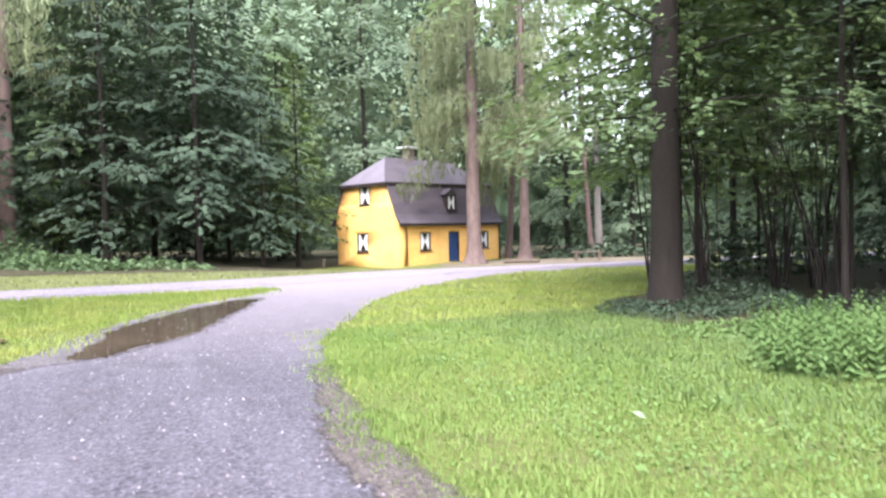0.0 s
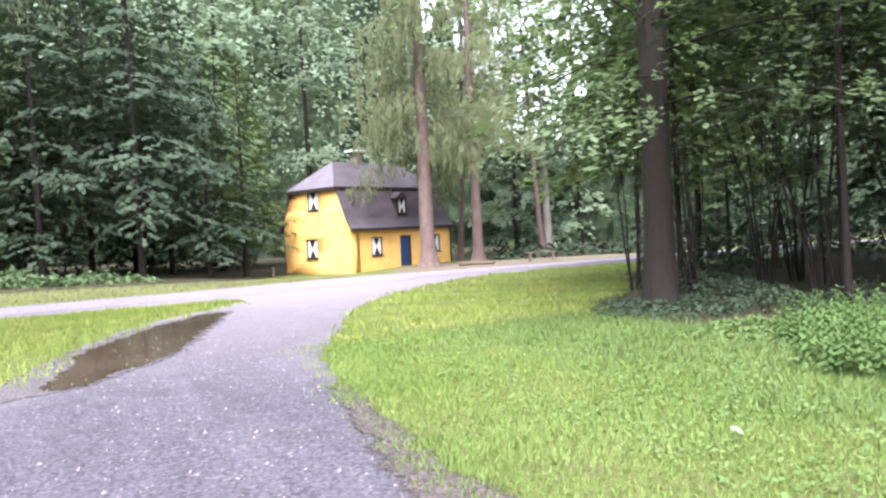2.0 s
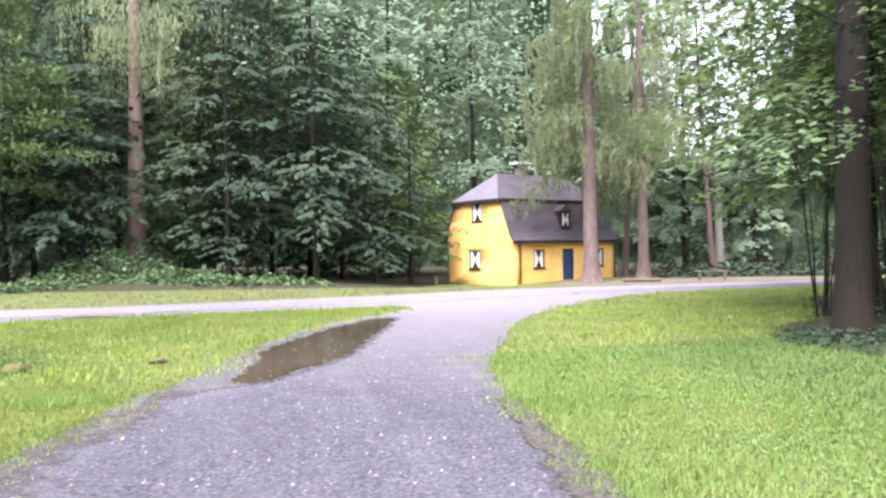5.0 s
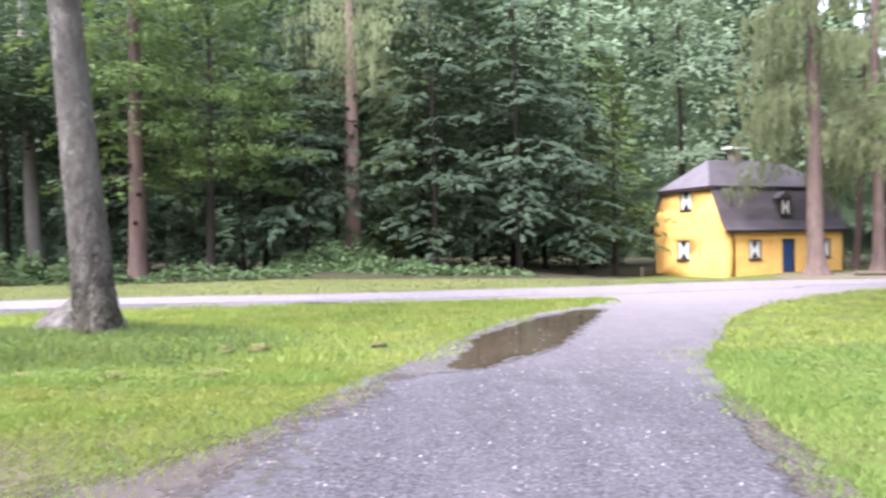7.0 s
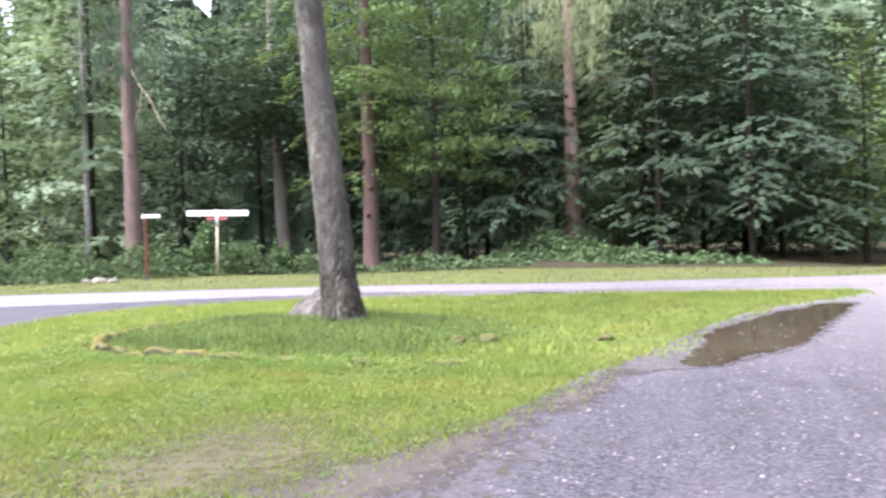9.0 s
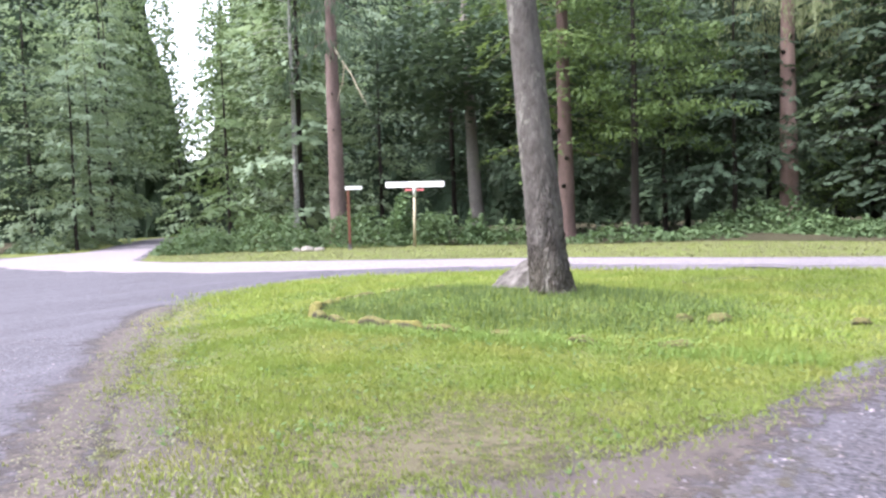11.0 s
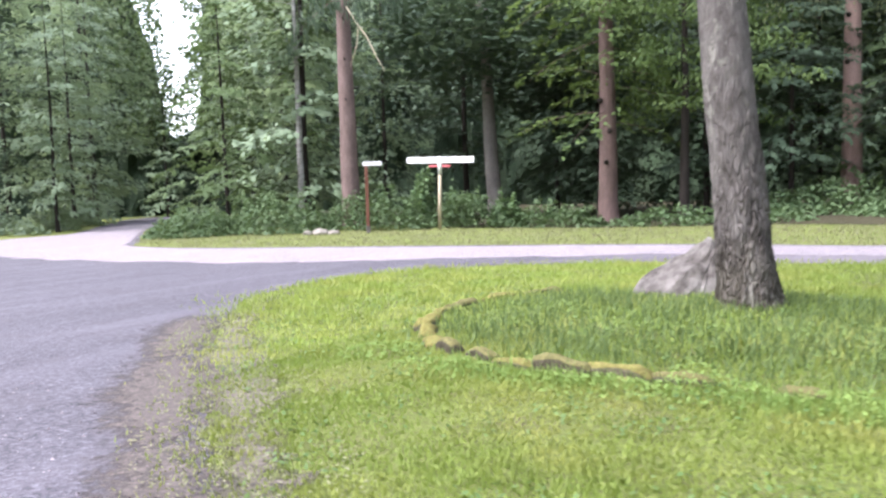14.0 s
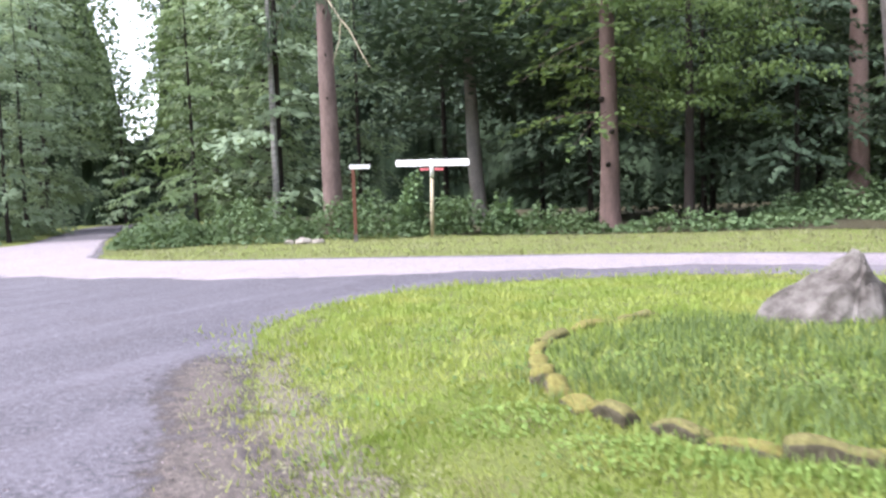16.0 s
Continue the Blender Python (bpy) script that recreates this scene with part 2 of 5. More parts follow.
VERGE = road_material("gritty_verge", (0.064, 0.053, 0.044), (0.115, 0.097, 0.079), (0.088, 0.088, 0.044))
PLASTER = mottled("ochre_plaster", (0.74, 0.37, 0.095), (0.90, 0.54, 0.18), 0.45, 0.9, 2.6, 0.25, 0.01, blotch=0.22)
ROOF = mottled("roof_slates", (0.040, 0.033, 0.040), (0.105, 0.088, 0.100), 0.8, 0.6, 9, 0.5, 0.02, (1, 1, 3))
TIMBER = mottled("dark_timber", (0.018, 0.013, 0.012), (0.045, 0.034, 0.030), 2, 0.6, 30, 0.2, 0.005)
WHITE = mottled("white_paint", (0.74, 0.74, 0.76), (0.84, 0.83, 0.84), 1.5, 0.5, 30, 0.1, 0.003)
BLUE = mottled("blue_door_paint", (0.018, 0.045, 0.13), (0.030, 0.065, 0.18), 1.5, 0.45, 30, 0.1, 0.003)
RUST = mottled("rust_brown_paint", (0.090, 0.036, 0.024), (0.160, 0.066, 0.042), 3, 0.7, 40, 0.2, 0.004)
POLE = mottled("weathered_pole", (0.30, 0.25, 0.17), (0.46, 0.40, 0.29), 3, 0.7, 40, 0.2, 0.004)
RED = mottled("red_plate", (0.34, 0.07, 0.08), (0.46, 0.13, 0.14), 3, 0.5, 30, 0.1, 0.003)


def rock_material():
    m, nt, b = material("field_boulder", 0.92, 0.2)
    big, mid, fine = noise_node(nt, 1.3, 3), noise_node(nt, 5, 5, None, 0.7), noise_node(nt, 22, 5, None, 0.7)
    c = ramp(nt, big, (0.40, (0.070, 0.060, 0.055)), (0.52, (0.135, 0.120, 0.112)), (0.64, (0.26, 0.245, 0.235)))
    c = mix(nt, 0.5, c, ramp(nt, mid, (0.34, (0.030, 0.025, 0.022)), (0.60, (0.23, 0.21, 0.20))))
    nt.links.new(c, b.inputs["Base Color"])
    bump(nt, b, fine, 0.8, 0.04)
    return m


ROCK = rock_material()
def mossy_material(name, stone, moss, cover):
    """Rough stone whose upper side is grown over with moss."""
    m, nt, b = material(name, 0.95, 0.15)
    big, fine = noise_node(nt, 6, 5), noise_node(nt, 28, 5, None, 0.7)
    geo, sep = nt.nodes.new("ShaderNodeNewGeometry"), nt.nodes.new("ShaderNodeSeparateXYZ")
    nt.links.new(geo.outputs["Normal"], sep.inputs[0])
    add = nt.nodes.new("ShaderNodeMath")
    nt.links.new(sep.outputs["Z"], add.inputs[0])
    nt.links.new(big, add.inputs[1])
    where = ramp(nt, add.outputs[0], (cover, (0, 0, 0)), (cover + 0.3, (1, 1, 1)))
    c1 = ramp(nt, fine, (0.3, tuple(v * 0.5 for v in stone)), (0.75, tuple(v * 1.5 for v in stone)))
    c2 = ramp(nt, fine, (0.3, tuple(v * 0.45 for v in moss)), (0.7, tuple(v * 1.25 for v in moss)))
    nt.links.new(mix(nt, where, c1, c2), b.inputs["Base Color"])
    bump(nt, b, fine, 0.9, 0.03)
    return m


MOSS = mossy_material("mossy_stone", (0.110, 0.098, 0.066), (0.205, 0.185, 0.060), 0.80)
MOSS_DARK = mossy_material("dark_mossy_stone", (0.080, 0.070, 0.048), (0.165, 0.152, 0.062), 0.88)
WOOD_LOG = mottled("old_wood", (0.07, 0.052, 0.040), (0.17, 0.135, 0.105), 2, 0.9, 26, 0.6, 0.02)


def water_material():
    m, nt, b = material("puddle_water", 0.09, 0.4)
    n = noise_node(nt, 0.8, 3)
    nt.links.new(ramp(nt, n, (0.3, (0.058, 0.041, 0.028)), (0.7, (0.108, 0.080, 0.057))), b.inputs["Base Color"])
    bump(nt, b, noise_node(nt, 5, 2), 0.04, 0.01)
    return m


WATER = water_material()


# ---- mesh helpers ----
def quads_mesh(name, verts, faces, mat, smooth=False):
    """A mesh from arrays of corners and of faces with 3 or 4 corners each."""
    me = bpy.data.meshes.new(name)
    verts, faces = np.asarray(verts, dtype=np.float32), np.asarray(faces, dtype=np.int32)
    k = faces.shape[1]
    me.vertices.add(len(verts))
    me.vertices.foreach_set("co", verts.ravel())
    me.loops.add(faces.size)
    me.loops.foreach_set("vertex_index", faces.ravel())
    me.polygons.add(len(faces))
    me.polygons.foreach_set("loop_start", np.arange(0, faces.size, k, dtype=np.int32))
    me.polygons.foreach_set("use_smooth", np.full(len(faces), smooth))
    me.update(calc_edges=True)
    me.validate()
    me.materials.append(mat)
    return me


def from_bm(name, bm, mat, smooth=False):
    me = bpy.data.meshes.new(name)
    bmesh.ops.recalc_face_normals(bm, faces=bm.faces)
    bm.to_mesh(me)
    bm.free()
    for p in me.polygons:
        p.use_smooth = smooth
    me.materials.append(mat)
    return me


def part(parent, name, me, m=None):
    ob = new(name, me)
    ob.parent = parent
    if m is not None:
        ob.matrix_basis = m
    return ob


def box(bm, size, at, turn=0.0, bevel=0.0):
    r = bmesh.ops.create_cube(bm, size=1.0)
    bmesh.ops.scale(bm, vec=size, verts=r["verts"])
    if bevel:
        e = list({e for v in r["verts"] for e in v.link_edges})
        r = bmesh.ops.bevel(bm, geom=e, offset=bevel, segments=1, affect="EDGES")
    vs = r["verts"]
    bmesh.ops.rotate(bm, verts=vs, matrix=Matrix.Rotation(radians(turn), 3, "Z"))
    bmesh.ops.translate(bm, verts=vs, vec=at)


def fill_outline(bm, loops):
    edges = []
    for pts in loops:
        vs = [bm.verts.new(p) for p in pts]
        edges += [bm.edges.new((vs[i], vs[(i + 1) % len(vs)])) for i in range(len(vs))]
    bmesh.ops.triangle_fill(bm, use_beauty=True, edges=edges)


def smooth_line(pts, step, rng, wobble=0.0, closed=False):
    """A curve through the points of the plan, evenly stepped, with a ragged edge."""
    P = [Vector((*p, 0)) for p in pts]
    n, out = len(P), []
    for i in range(n if closed else n - 1):
        a, b = P[i], P[(i + 1) % n]
        p0 = P[(i - 1) % n] if closed or i else a
        p3 = P[(i + 2) % n] if closed or i + 2 < n else b
        k = max(1, int((b - a).length / step))
        for j in range(k):
            t = j / k
            q = 0.5 * ((2 * a) + (b - p0) * t + (2 * p0 - 5 * a + 4 * b - p3) * t * t + (3 * a - p0 - 3 * b + p3) * t ** 3)
            w = wobble * (noise.noise(q * 0.7) + 0.6 * noise.noise(q * 2.9) + 0.35 * rng.uniform(-1, 1))
            d = (b - a).normalized()
            out.append((q.x - d.y * w, q.y + d.x * w))
    if not closed:
        out.append(tuple(pts[-1]))
    return out


def inside(x, y, poly):
    """Which of the points lie in the outline."""
    res = np.zeros(len(x), dtype=bool)
    j = len(poly) - 1
    for i in range(len(poly)):
        (xi, yi), (xj, yj) = poly[i], poly[j]
        if yi != yj:
            res ^= ((yi > y) != (yj > y)) & (x < (xj - xi) * (y - yi) / (yj - yi) + xi)
        j = i
    return res


def height(x, y):
    """The lie of the land: flat, a little lower round the house and at its gable, a low mound under the ring of stones."""
    a = np.clip((y - 27) / 9, 0, 1) * np.clip((x + 1) / 8, 0, 1)
    m = np.exp(-(((x + 7.4) / 2.6) ** 2 + ((y - 11.8) / 2.8) ** 2) * 0.9)
    k = np.exp(-(((x + 8) / 6.0) ** 2 + ((y - 40) / 6.0) ** 2)) + np.exp(-(((x + 29) / 7.0) ** 2 + ((y - 36) / 5.0) ** 2))
    d = np.exp(-(((x - 9.5) / 4.0) ** 2 + ((y - 42) / 5.5) ** 2))
    return -0.32 * a * a * (3 - 2 * a) - 0.20 * d + 0.20 * m + 0.35 * k


def h1(x, y):
    return float(height(np.array(float(x)), np.array(float(y))))


# ---- plan ----
rng = random.Random(4)
nrg = np.random.default_rng(11)
ROAD_RIGHT = [(3.6, -30), (2.9, -8), (2.0, -1), (1.35, 3), (1.15, 5.5), (1.27, 6.7), (1.5, 8.9), (1.95, 10.8), (2.8, 13.1), (4.0, 16.2), (6.7, 20.1), (10.7, 23.4), (17.2, 24.8), (30, 25), (70, 22)]
ROAD_FAR = [(70, 28), (30, 31.5), (18, 31.5), (10.5, 30.0), (5.5, 27.8), (3.3, 26.8), (-0.5, 25.9), (-5.4, 24.9), (-10.2, 24.9), (-14, 24.3), (-20, 22.8), (-26, 21.3), (-29.5, 21.4), (-32.5, 23.5), (-51, 38.5), (-66, 54), (-74, 68)]
ROAD_LEFT = [(-80, 66), (-72, 52), (-58, 39.5), (-43, 26), (-47, 21.5), (-44, 18.5), (-20, 6.0), (-10, 0.5), (-5.5, -3.5), (-4.2, -10), (-3.8, -30)]
ISLAND = [(-3.6, 3.9), (-3.25, 4.8), (-3.0, 6.0), (-2.55, 7.4), (-2.2, 9.2), (-1.75, 10.7), (-1.4, 12.1), (-0.6, 15.2), (0.6, 17.6), (2.3, 20.3), (2.0, 21.2), (-1.4, 21.0), (-7, 20.0), (-9.8, 19.8), (-12.6, 18.4), (-14.4, 16.6), (-15.0, 14.4), (-14.4, 12.2), (-13, 10.4), (-12, 9.2), (-10.6, 8.0), (-7.7, 5.6), (-5.3, 3.75), (-4.2, 3.4)]
LOOP_OUT = smooth_line(ROAD_RIGHT, 0.12, rng, 0.09) + smooth_line(ROAD_FAR, 0.6, rng, 0.10) + smooth_line(ROAD_LEFT, 0.6, rng, 0.10)
LOOP_ISLAND = smooth_line(ISLAND, 0.12, rng, 0.11, True)


def make_ground():
    xs = np.concatenate([[-3000, -1200, -500, -250], np.arange(-140, -40, 4), np.arange(-40, 40, 1.0), np.arange(40, 141, 5), [250, 500, 1200, 3000]])
    ys = np.concatenate([[-3000, -1200, -500, -200], np.arange(-80, -4, 4), np.arange(-4, 60, 1.0), np.arange(60, 141, 5), [250, 500, 1200, 3000]])
    X, Y = np.meshgrid(xs, ys)
    v = np.stack([X, Y, height(X, Y)], -1).reshape(-1, 3)
    n = len(xs)
    i = (np.arange(len(ys) - 1)[:, None] * n + np.arange(n - 1)[None, :]).ravel()
    ob = new("ground", quads_mesh("ground", v, np.stack([i, i + 1, i + n + 1, i + n], 1), GROUND, True))
    tagged(ob, "wide flat grassy ground with worn patches", "ground", kind="structure")


def flat_sheet(name, loops, lift, mat, label, category):
    bm = bmesh.new()
    fill_outline(bm, [[(x, y, 0) for x, y in loop] for loop in loops])
    bmesh.ops.subdivide_edges(bm, edges=[e for e in bm.edges if e.calc_length() > 3.0], cuts=2, use_grid_fill=True)
    for v in bm.verts:
        v.co.z = h1(v.co.x, v.co.y) + lift
    for f in bm.faces:
        f.normal_update()
        if f.normal.z < 0:
            f.normal_flip()
    me = bpy.data.meshes.new(name)
    bm.to_mesh(me)
    bm.free()
    me.materials.append(mat)
    return tagged(new(name, me), label, category, kind="structure")


def worn_edge(mat, name):
    """The same surface, thinning out in ragged crumbs towards the rim of its patch."""
    m = mat.copy()
    m.name = name
    nt = m.node_tree
    at = nt.nodes.new("ShaderNodeAttribute")
    at.attribute_name = "cover"
    crumbs = nt.nodes.new("ShaderNodeMath")
    crumbs.operation = "MULTIPLY_ADD"
    crumbs.inputs[1].default_value, crumbs.inputs[2].default_value = 1.3, -0.65
    nt.links.new(noise_node(nt, 7.0, 9, None, 0.8), crumbs.inputs[0])
    add = nt.nodes.new("ShaderNodeMath")
    nt.links.new(at.outputs["Fac"], add.inputs[0])
    nt.links.new(crumbs.outputs[0], add.inputs[1])
    ms, tr = nt.nodes.new("ShaderNodeMixShader"), nt.nodes.new("ShaderNodeBsdfTransparent")
    nt.links.new(ramp(nt, add.outputs[0], (0.36, (0, 0, 0)), (0.64, (1, 1, 1))), ms.inputs[0])
    nt.links.new(tr.outputs[0], ms.inputs[1])
    nt.links.new(nt.nodes["Principled BSDF"].outputs[0], ms.inputs[2])
    nt.links.new(ms.outputs[0], nt.nodes["Material Output"].inputs[0])
    return m


def patch_sheet(name, loop, lift, mat, label, category, cell, edge):
    """A patch of ground on a fine grid; its cover falls from whole to none across the edge."""
    L = np.array(loop)
    x0, y0, x1, y1 = np.floor((L[:, 0].min() - edge) / cell) * cell, np.floor((L[:, 1].min() - edge) / cell) * cell, L[:, 0].max() + edge, L[:, 1].max() + edge
    X, Y = np.meshgrid(np.arange(x0, x1 + cell, cell), np.arange(y0, y1 + cell, cell))
    px, py = X.ravel(), Y.ravel()
    A, D = L, np.roll(L, -1, 0) - L
    best = np.full(len(px), 1e9)
    for (ax, ay), (dx, dy) in zip(A, D):
        t = np.clip(((px - ax) * dx + (py - ay) * dy) / max(dx * dx + dy * dy, 1e-9), 0, 1)
        best = np.minimum(best, np.hypot(px - ax - t * dx, py - ay - t * dy))
    cover = np.clip(0.5 + 0.5 * np.where(inside(px, py, loop), best, -best) / edge, 0, 1)
    n = X.shape[1]
    i = (np.arange(X.shape[0] - 1)[:, None] * n + np.arange(n - 1)[None, :]).ravel()
    Q = np.stack([i, i + 1, i + n + 1, i + n], 1)
    Q = Q[cover[Q].max(1) > 0.02]
    used, back = np.unique(Q, return_inverse=True)
    me = quads_mesh(name, np.stack([px, py, height(px, py) + lift], 1)[used], back.reshape(-1, 4), mat, True)
    me.attributes.new("cover", "FLOAT", "POINT").data.foreach_set("value", cover[used].astype(np.float32))
    return tagged(new(name, me), label, category, kind="structure")


MUD_EDGE, DIRT_EDGE, RIM_EDGE, VERGE_EDGE = worn_edge(MUD, "crumbling_mud"), worn_edge(DIRT, "crumbling_earth"), worn_edge(RIM, "ragged_gravel_rim"), worn_edge(VERGE, "ragged_verge")
SOIL_EDGE = worn_edge(mottled("olive_soil", (0.070, 0.060, 0.038), (0.150, 0.132, 0.082), 2.4, 0.95, 40, 0.8, 0.02), "thin_soil")
LITTER_EDGE, PALE_EDGE = worn_edge(FOREST_FLOOR, "scattered_litter"), worn_edge(ROAD_PALE, "scattered_pale_gravel")
make_ground()
flat_sheet("road", [LOOP_OUT, LOOP_ISLAND], 0.006, ROAD, "worn grey gravelly tarmac road with loose stones", "road")
PALE = smooth_line([(-34, 17.6), (-27.5, 16.4), (-20.4, 16.9), (-17, 18.2), (-14, 19.8), (-9.8, 21.5), (-5, 21.9), (1.5, 22.6), (6, 23.4), (10.2, 25.2), (17, 26.6), (30, 27), (68, 24)], 0.3, rng, 0.40)
PALE += smooth_line([(68, 27), (30, 31), (18, 31.1), (10.7, 29.6), (5.6, 27.4), (3.4, 26.4), (-0.5, 25.5), (-5.4, 24.5), (-10.2, 24.5), (-14, 23.9), (-20, 22.4), (-26, 21.0), (-30.5, 21.7), (-33.5, 24.0), (-40, 29.2), (-46, 34.2), (-52, 39.5), (-54, 38.5), (-50, 33.2), (-45, 28.4), (-43.5, 24), (-40, 19.5)], 0.6, rng, 0.12)
patch_sheet("road_crossing", PALE, 0.010, PALE_EDGE, "pale pinkish gravel road crossing the junction", "road", 0.25, 0.45)
FLOOR_N = smooth_line([(-26, 32.5), (-18, 33), (-10, 33.5), (-3, 33), (4, 34.5), (8, 44), (19, 47), (26, 39), (60, 40), (80, 45), (80, 84), (-60, 84), (-66, 66), (-50, 44), (-38, 33)], 0.8, rng, 0.3, True)
patch_sheet("forest_floor", FLOOR_N, 0.012, LITTER_EDGE, "dark leaf litter under the trees", "ground", 1.0, 1.0)
FLOOR_E = smooth_line([(6.6, 9.6), (7.4, 12.6), (9.6, 14.6), (12, 18.0), (16, 20.5), (40, 21), (60, 18), (60, -10), (12, -10), (9, 0), (7.6, 5.5)], 0.6, rng, 0.25, True)
patch_sheet("forest_floor", FLOOR_E, 0.012, LITTER_EDGE, "dark leaf litter under the trees", "ground", 1.0, 1.0)
FLOOR_W = smooth_line([(-54, 23), (-50.5, 27.5), (-63.5, 38), (-79, 50), (-89, 66), (-120, 66), (-120, -4), (-24, -4), (-22, 2), (-46, 14)], 0.8, rng, 0.3, True)
patch_sheet("forest_floor", FLOOR_W, 0.012, LITTER_EDGE, "dark leaf litter under the trees", "ground", 2.0, 1.0)
patch_sheet("bare_earth", smooth_line([(-3.2, 4.0), (-2.7, 5.2), (-2.3, 6.9), (-1.9, 8.4), (-1.7, 9.6), (-2.0, 9.4), (-2.55, 7.5), (-3.0, 6.3), (-3.45, 5.4), (-4.2, 4.4), (-4.0, 3.5)], 0.10, rng, 0.24, True), 0.011, MUD_EDGE, "trodden bare earth along the road edge", "ground", 0.09, 0.42)
patch_sheet("bare_earth", smooth_line([(1.15, 3.4), (1.0, 5.2), (1.16, 6.6), (1.4, 8.4), (1.55, 8.3), (1.38, 6.6), (1.32, 5.2), (1.6, 3.2)], 0.08, rng, 0.13, True), 0.011, DIRT_EDGE, "dark crumbling earth along the road edge", "ground", 0.07, 0.13)
patch_sheet("bare_earth", smooth_line([(-2.0, 9.3), (-1.15, 9.9), (-0.3, 10.8), (0.35, 12.6), (1.6, 17.2), (1.2, 17.9), (-0.1, 16.0), (-1.05, 13.2), (-1.6, 10.9)], 0.07, rng, 0.20, True), 0.0105, RIM_EDGE, "damp gravelly rim around the puddle", "ground", 0.09, 0.16)
flat_sheet("bare_earth", [smooth_line([(13.5, 33.2), (19, 34.5), (27, 34.2), (27, 38), (19.5, 41.5), (14, 41), (12.5, 36.5)], 0.4, rng, 0.2, True)], 0.018, mottled("sandy_litter", (0.10, 0.085, 0.058), (0.20, 0.165, 0.115), 1.2, 0.95, 20, 0.6, 0.03), "sandy litter-strewn ground beside the house", "ground")
patch_sheet("bare_earth", smooth_line([(-5.2, 3.9), (-6.4, 4.7), (-8.0, 5.9), (-10.2, 7.8), (-12.2, 9.6), (-13.6, 11.4), (-14.2, 13.2), (-13.9, 12.5), (-12.6, 10.4), (-10.4, 8.4), (-8.0, 6.4), (-6.6, 5.3), (-5.0, 4.5)], 0.09, rng, 0.30, True), 0.0112, VERGE_EDGE, "worn gravelly earth along the island's edge", "ground", 0.1, 0.28)
patch_sheet("bare_earth", smooth_line([(-4.6, 3.3), (-5.6, 3.9), (-6.8, 4.75), (-7.7, 5.5), (-7.3, 5.75), (-6.2, 5.0), (-5.2, 4.5)], 0.08, rng, 0.16, True), 0.0155, DIRT_EDGE, "dark reddish earth at the island's tip", "ground", 0.07, 0.13)
patch_sheet("bare_earth", smooth_line([(-6.6, 5.5), (-5.4, 4.6), (-4.2, 4.0), (-3.4, 5.0), (-3.0, 6.4), (-4.2, 6.5), (-5.6, 6.1)], 0.12, rng, 0.3, True), 0.0108, SOIL_EDGE, "trodden soil showing through the thin grass", "ground", 0.12, 3.0)
patch_sheet("bare_earth", smooth_line([(-4.6, 3.3), (-5.8, 3.3), (-8.1, 5.15), (-11.0, 7.5), (-12.5, 8.8), (-13.7, 10.2), (-13.2, 10.5), (-12.1, 9.2), (-10.7, 8.0), (-7.8, 5.65), (-5.4, 3.85)], 0.12, rng, 0.22, True), 0.0118, DIRT_EDGE, "brown trodden earth where the road meets the island", "ground", 0.11, 0.5)
PUDDLE = smooth_line([(-1.25, 10.35), (-0.9, 10.15), (-0.35, 10.9), (0.2, 12.2), (0.7, 14.1), (1.55, 17.1), (1.15, 17.6), (0.0, 15.6), (-0.8, 13.4), (-1.1, 11.7)], 0.06, rng, 0.17, True)
flat_sheet("puddle", [PUDDLE], 0.015, WATER, "long brown rain puddle on the road edge", "puddle")
flat_sheet("puddle", [smooth_line([(-5.9, 20.9), (-5.3, 20.7), (-4.7, 20.5), (-4.6, 20.9), (-5.3, 21.1)], 0.12, rng, 0.05, True)], 0.015, WATER, "small brown rain puddle beside the grass", "puddle")


# ---- plants ----
def tube(V, F, pts, radii, sides=6):
    """Adds a tapered tube along the points to the lists of corners and faces."""
    base = sum(len(v) for v in V)
    pts = np.asarray(pts, float)
    d = np.gradient(pts, axis=0)
    d /= np.linalg.norm(d, axis=1, keepdims=True) + 1e-9
    ref = np.where(np.abs(d[:, 2:3]) > 0.9, np.array([[1.0, 0, 0]]), np.array([[0, 0, 1.0]]))
    a = np.cross(d, ref)
    a /= np.linalg.norm(a, axis=1, keepdims=True)
    b = np.cross(d, a)
    ang = np.linspace(0, 2 * np.pi, sides, endpoint=False)
    ring = pts[:, None] + np.asarray(radii)[:, None, None] * (np.cos(ang)[None, :, None] * a[:, None] + np.sin(ang)[None, :, None] * b[:, None])
    V.append(ring.reshape(-1, 3))
    n = len(pts)
    i = (np.arange(n - 1)[:, None] * sides + np.arange(sides)[None]).ravel()
    j = (np.arange(n - 1)[:, None] * sides + (np.arange(sides)[None] + 1) % sides).ravel()
    F.append(np.stack([i, j, j + sides, i + sides], 1) + base)


def leaf_quads(C, N, size, aspect, g, lengthwise=None):
    """Pointed leaves at C with normals about N: their corners and faces."""
    n = len(C)
    N = N / (np.linalg.norm(N, axis=1, keepdims=True) + 1e-9)
    r = g.normal(size=(n, 3)) if lengthwise is None else lengthwise
    u = r - N * (r * N).sum(1, keepdims=True)
    u /= np.linalg.norm(u, axis=1, keepdims=True) + 1e-9
    v = np.cross(N, u)
    s = (size * g.uniform(0.65, 1.35, n))[:, None]
    P = np.stack([C - u * s, C + v * s * aspect - u * s * 0.1, C + u * s, C - v * s * aspect - u * s * 0.1], 1).reshape(-1, 3)
    return P, np.arange(4 * n).reshape(-1, 4)


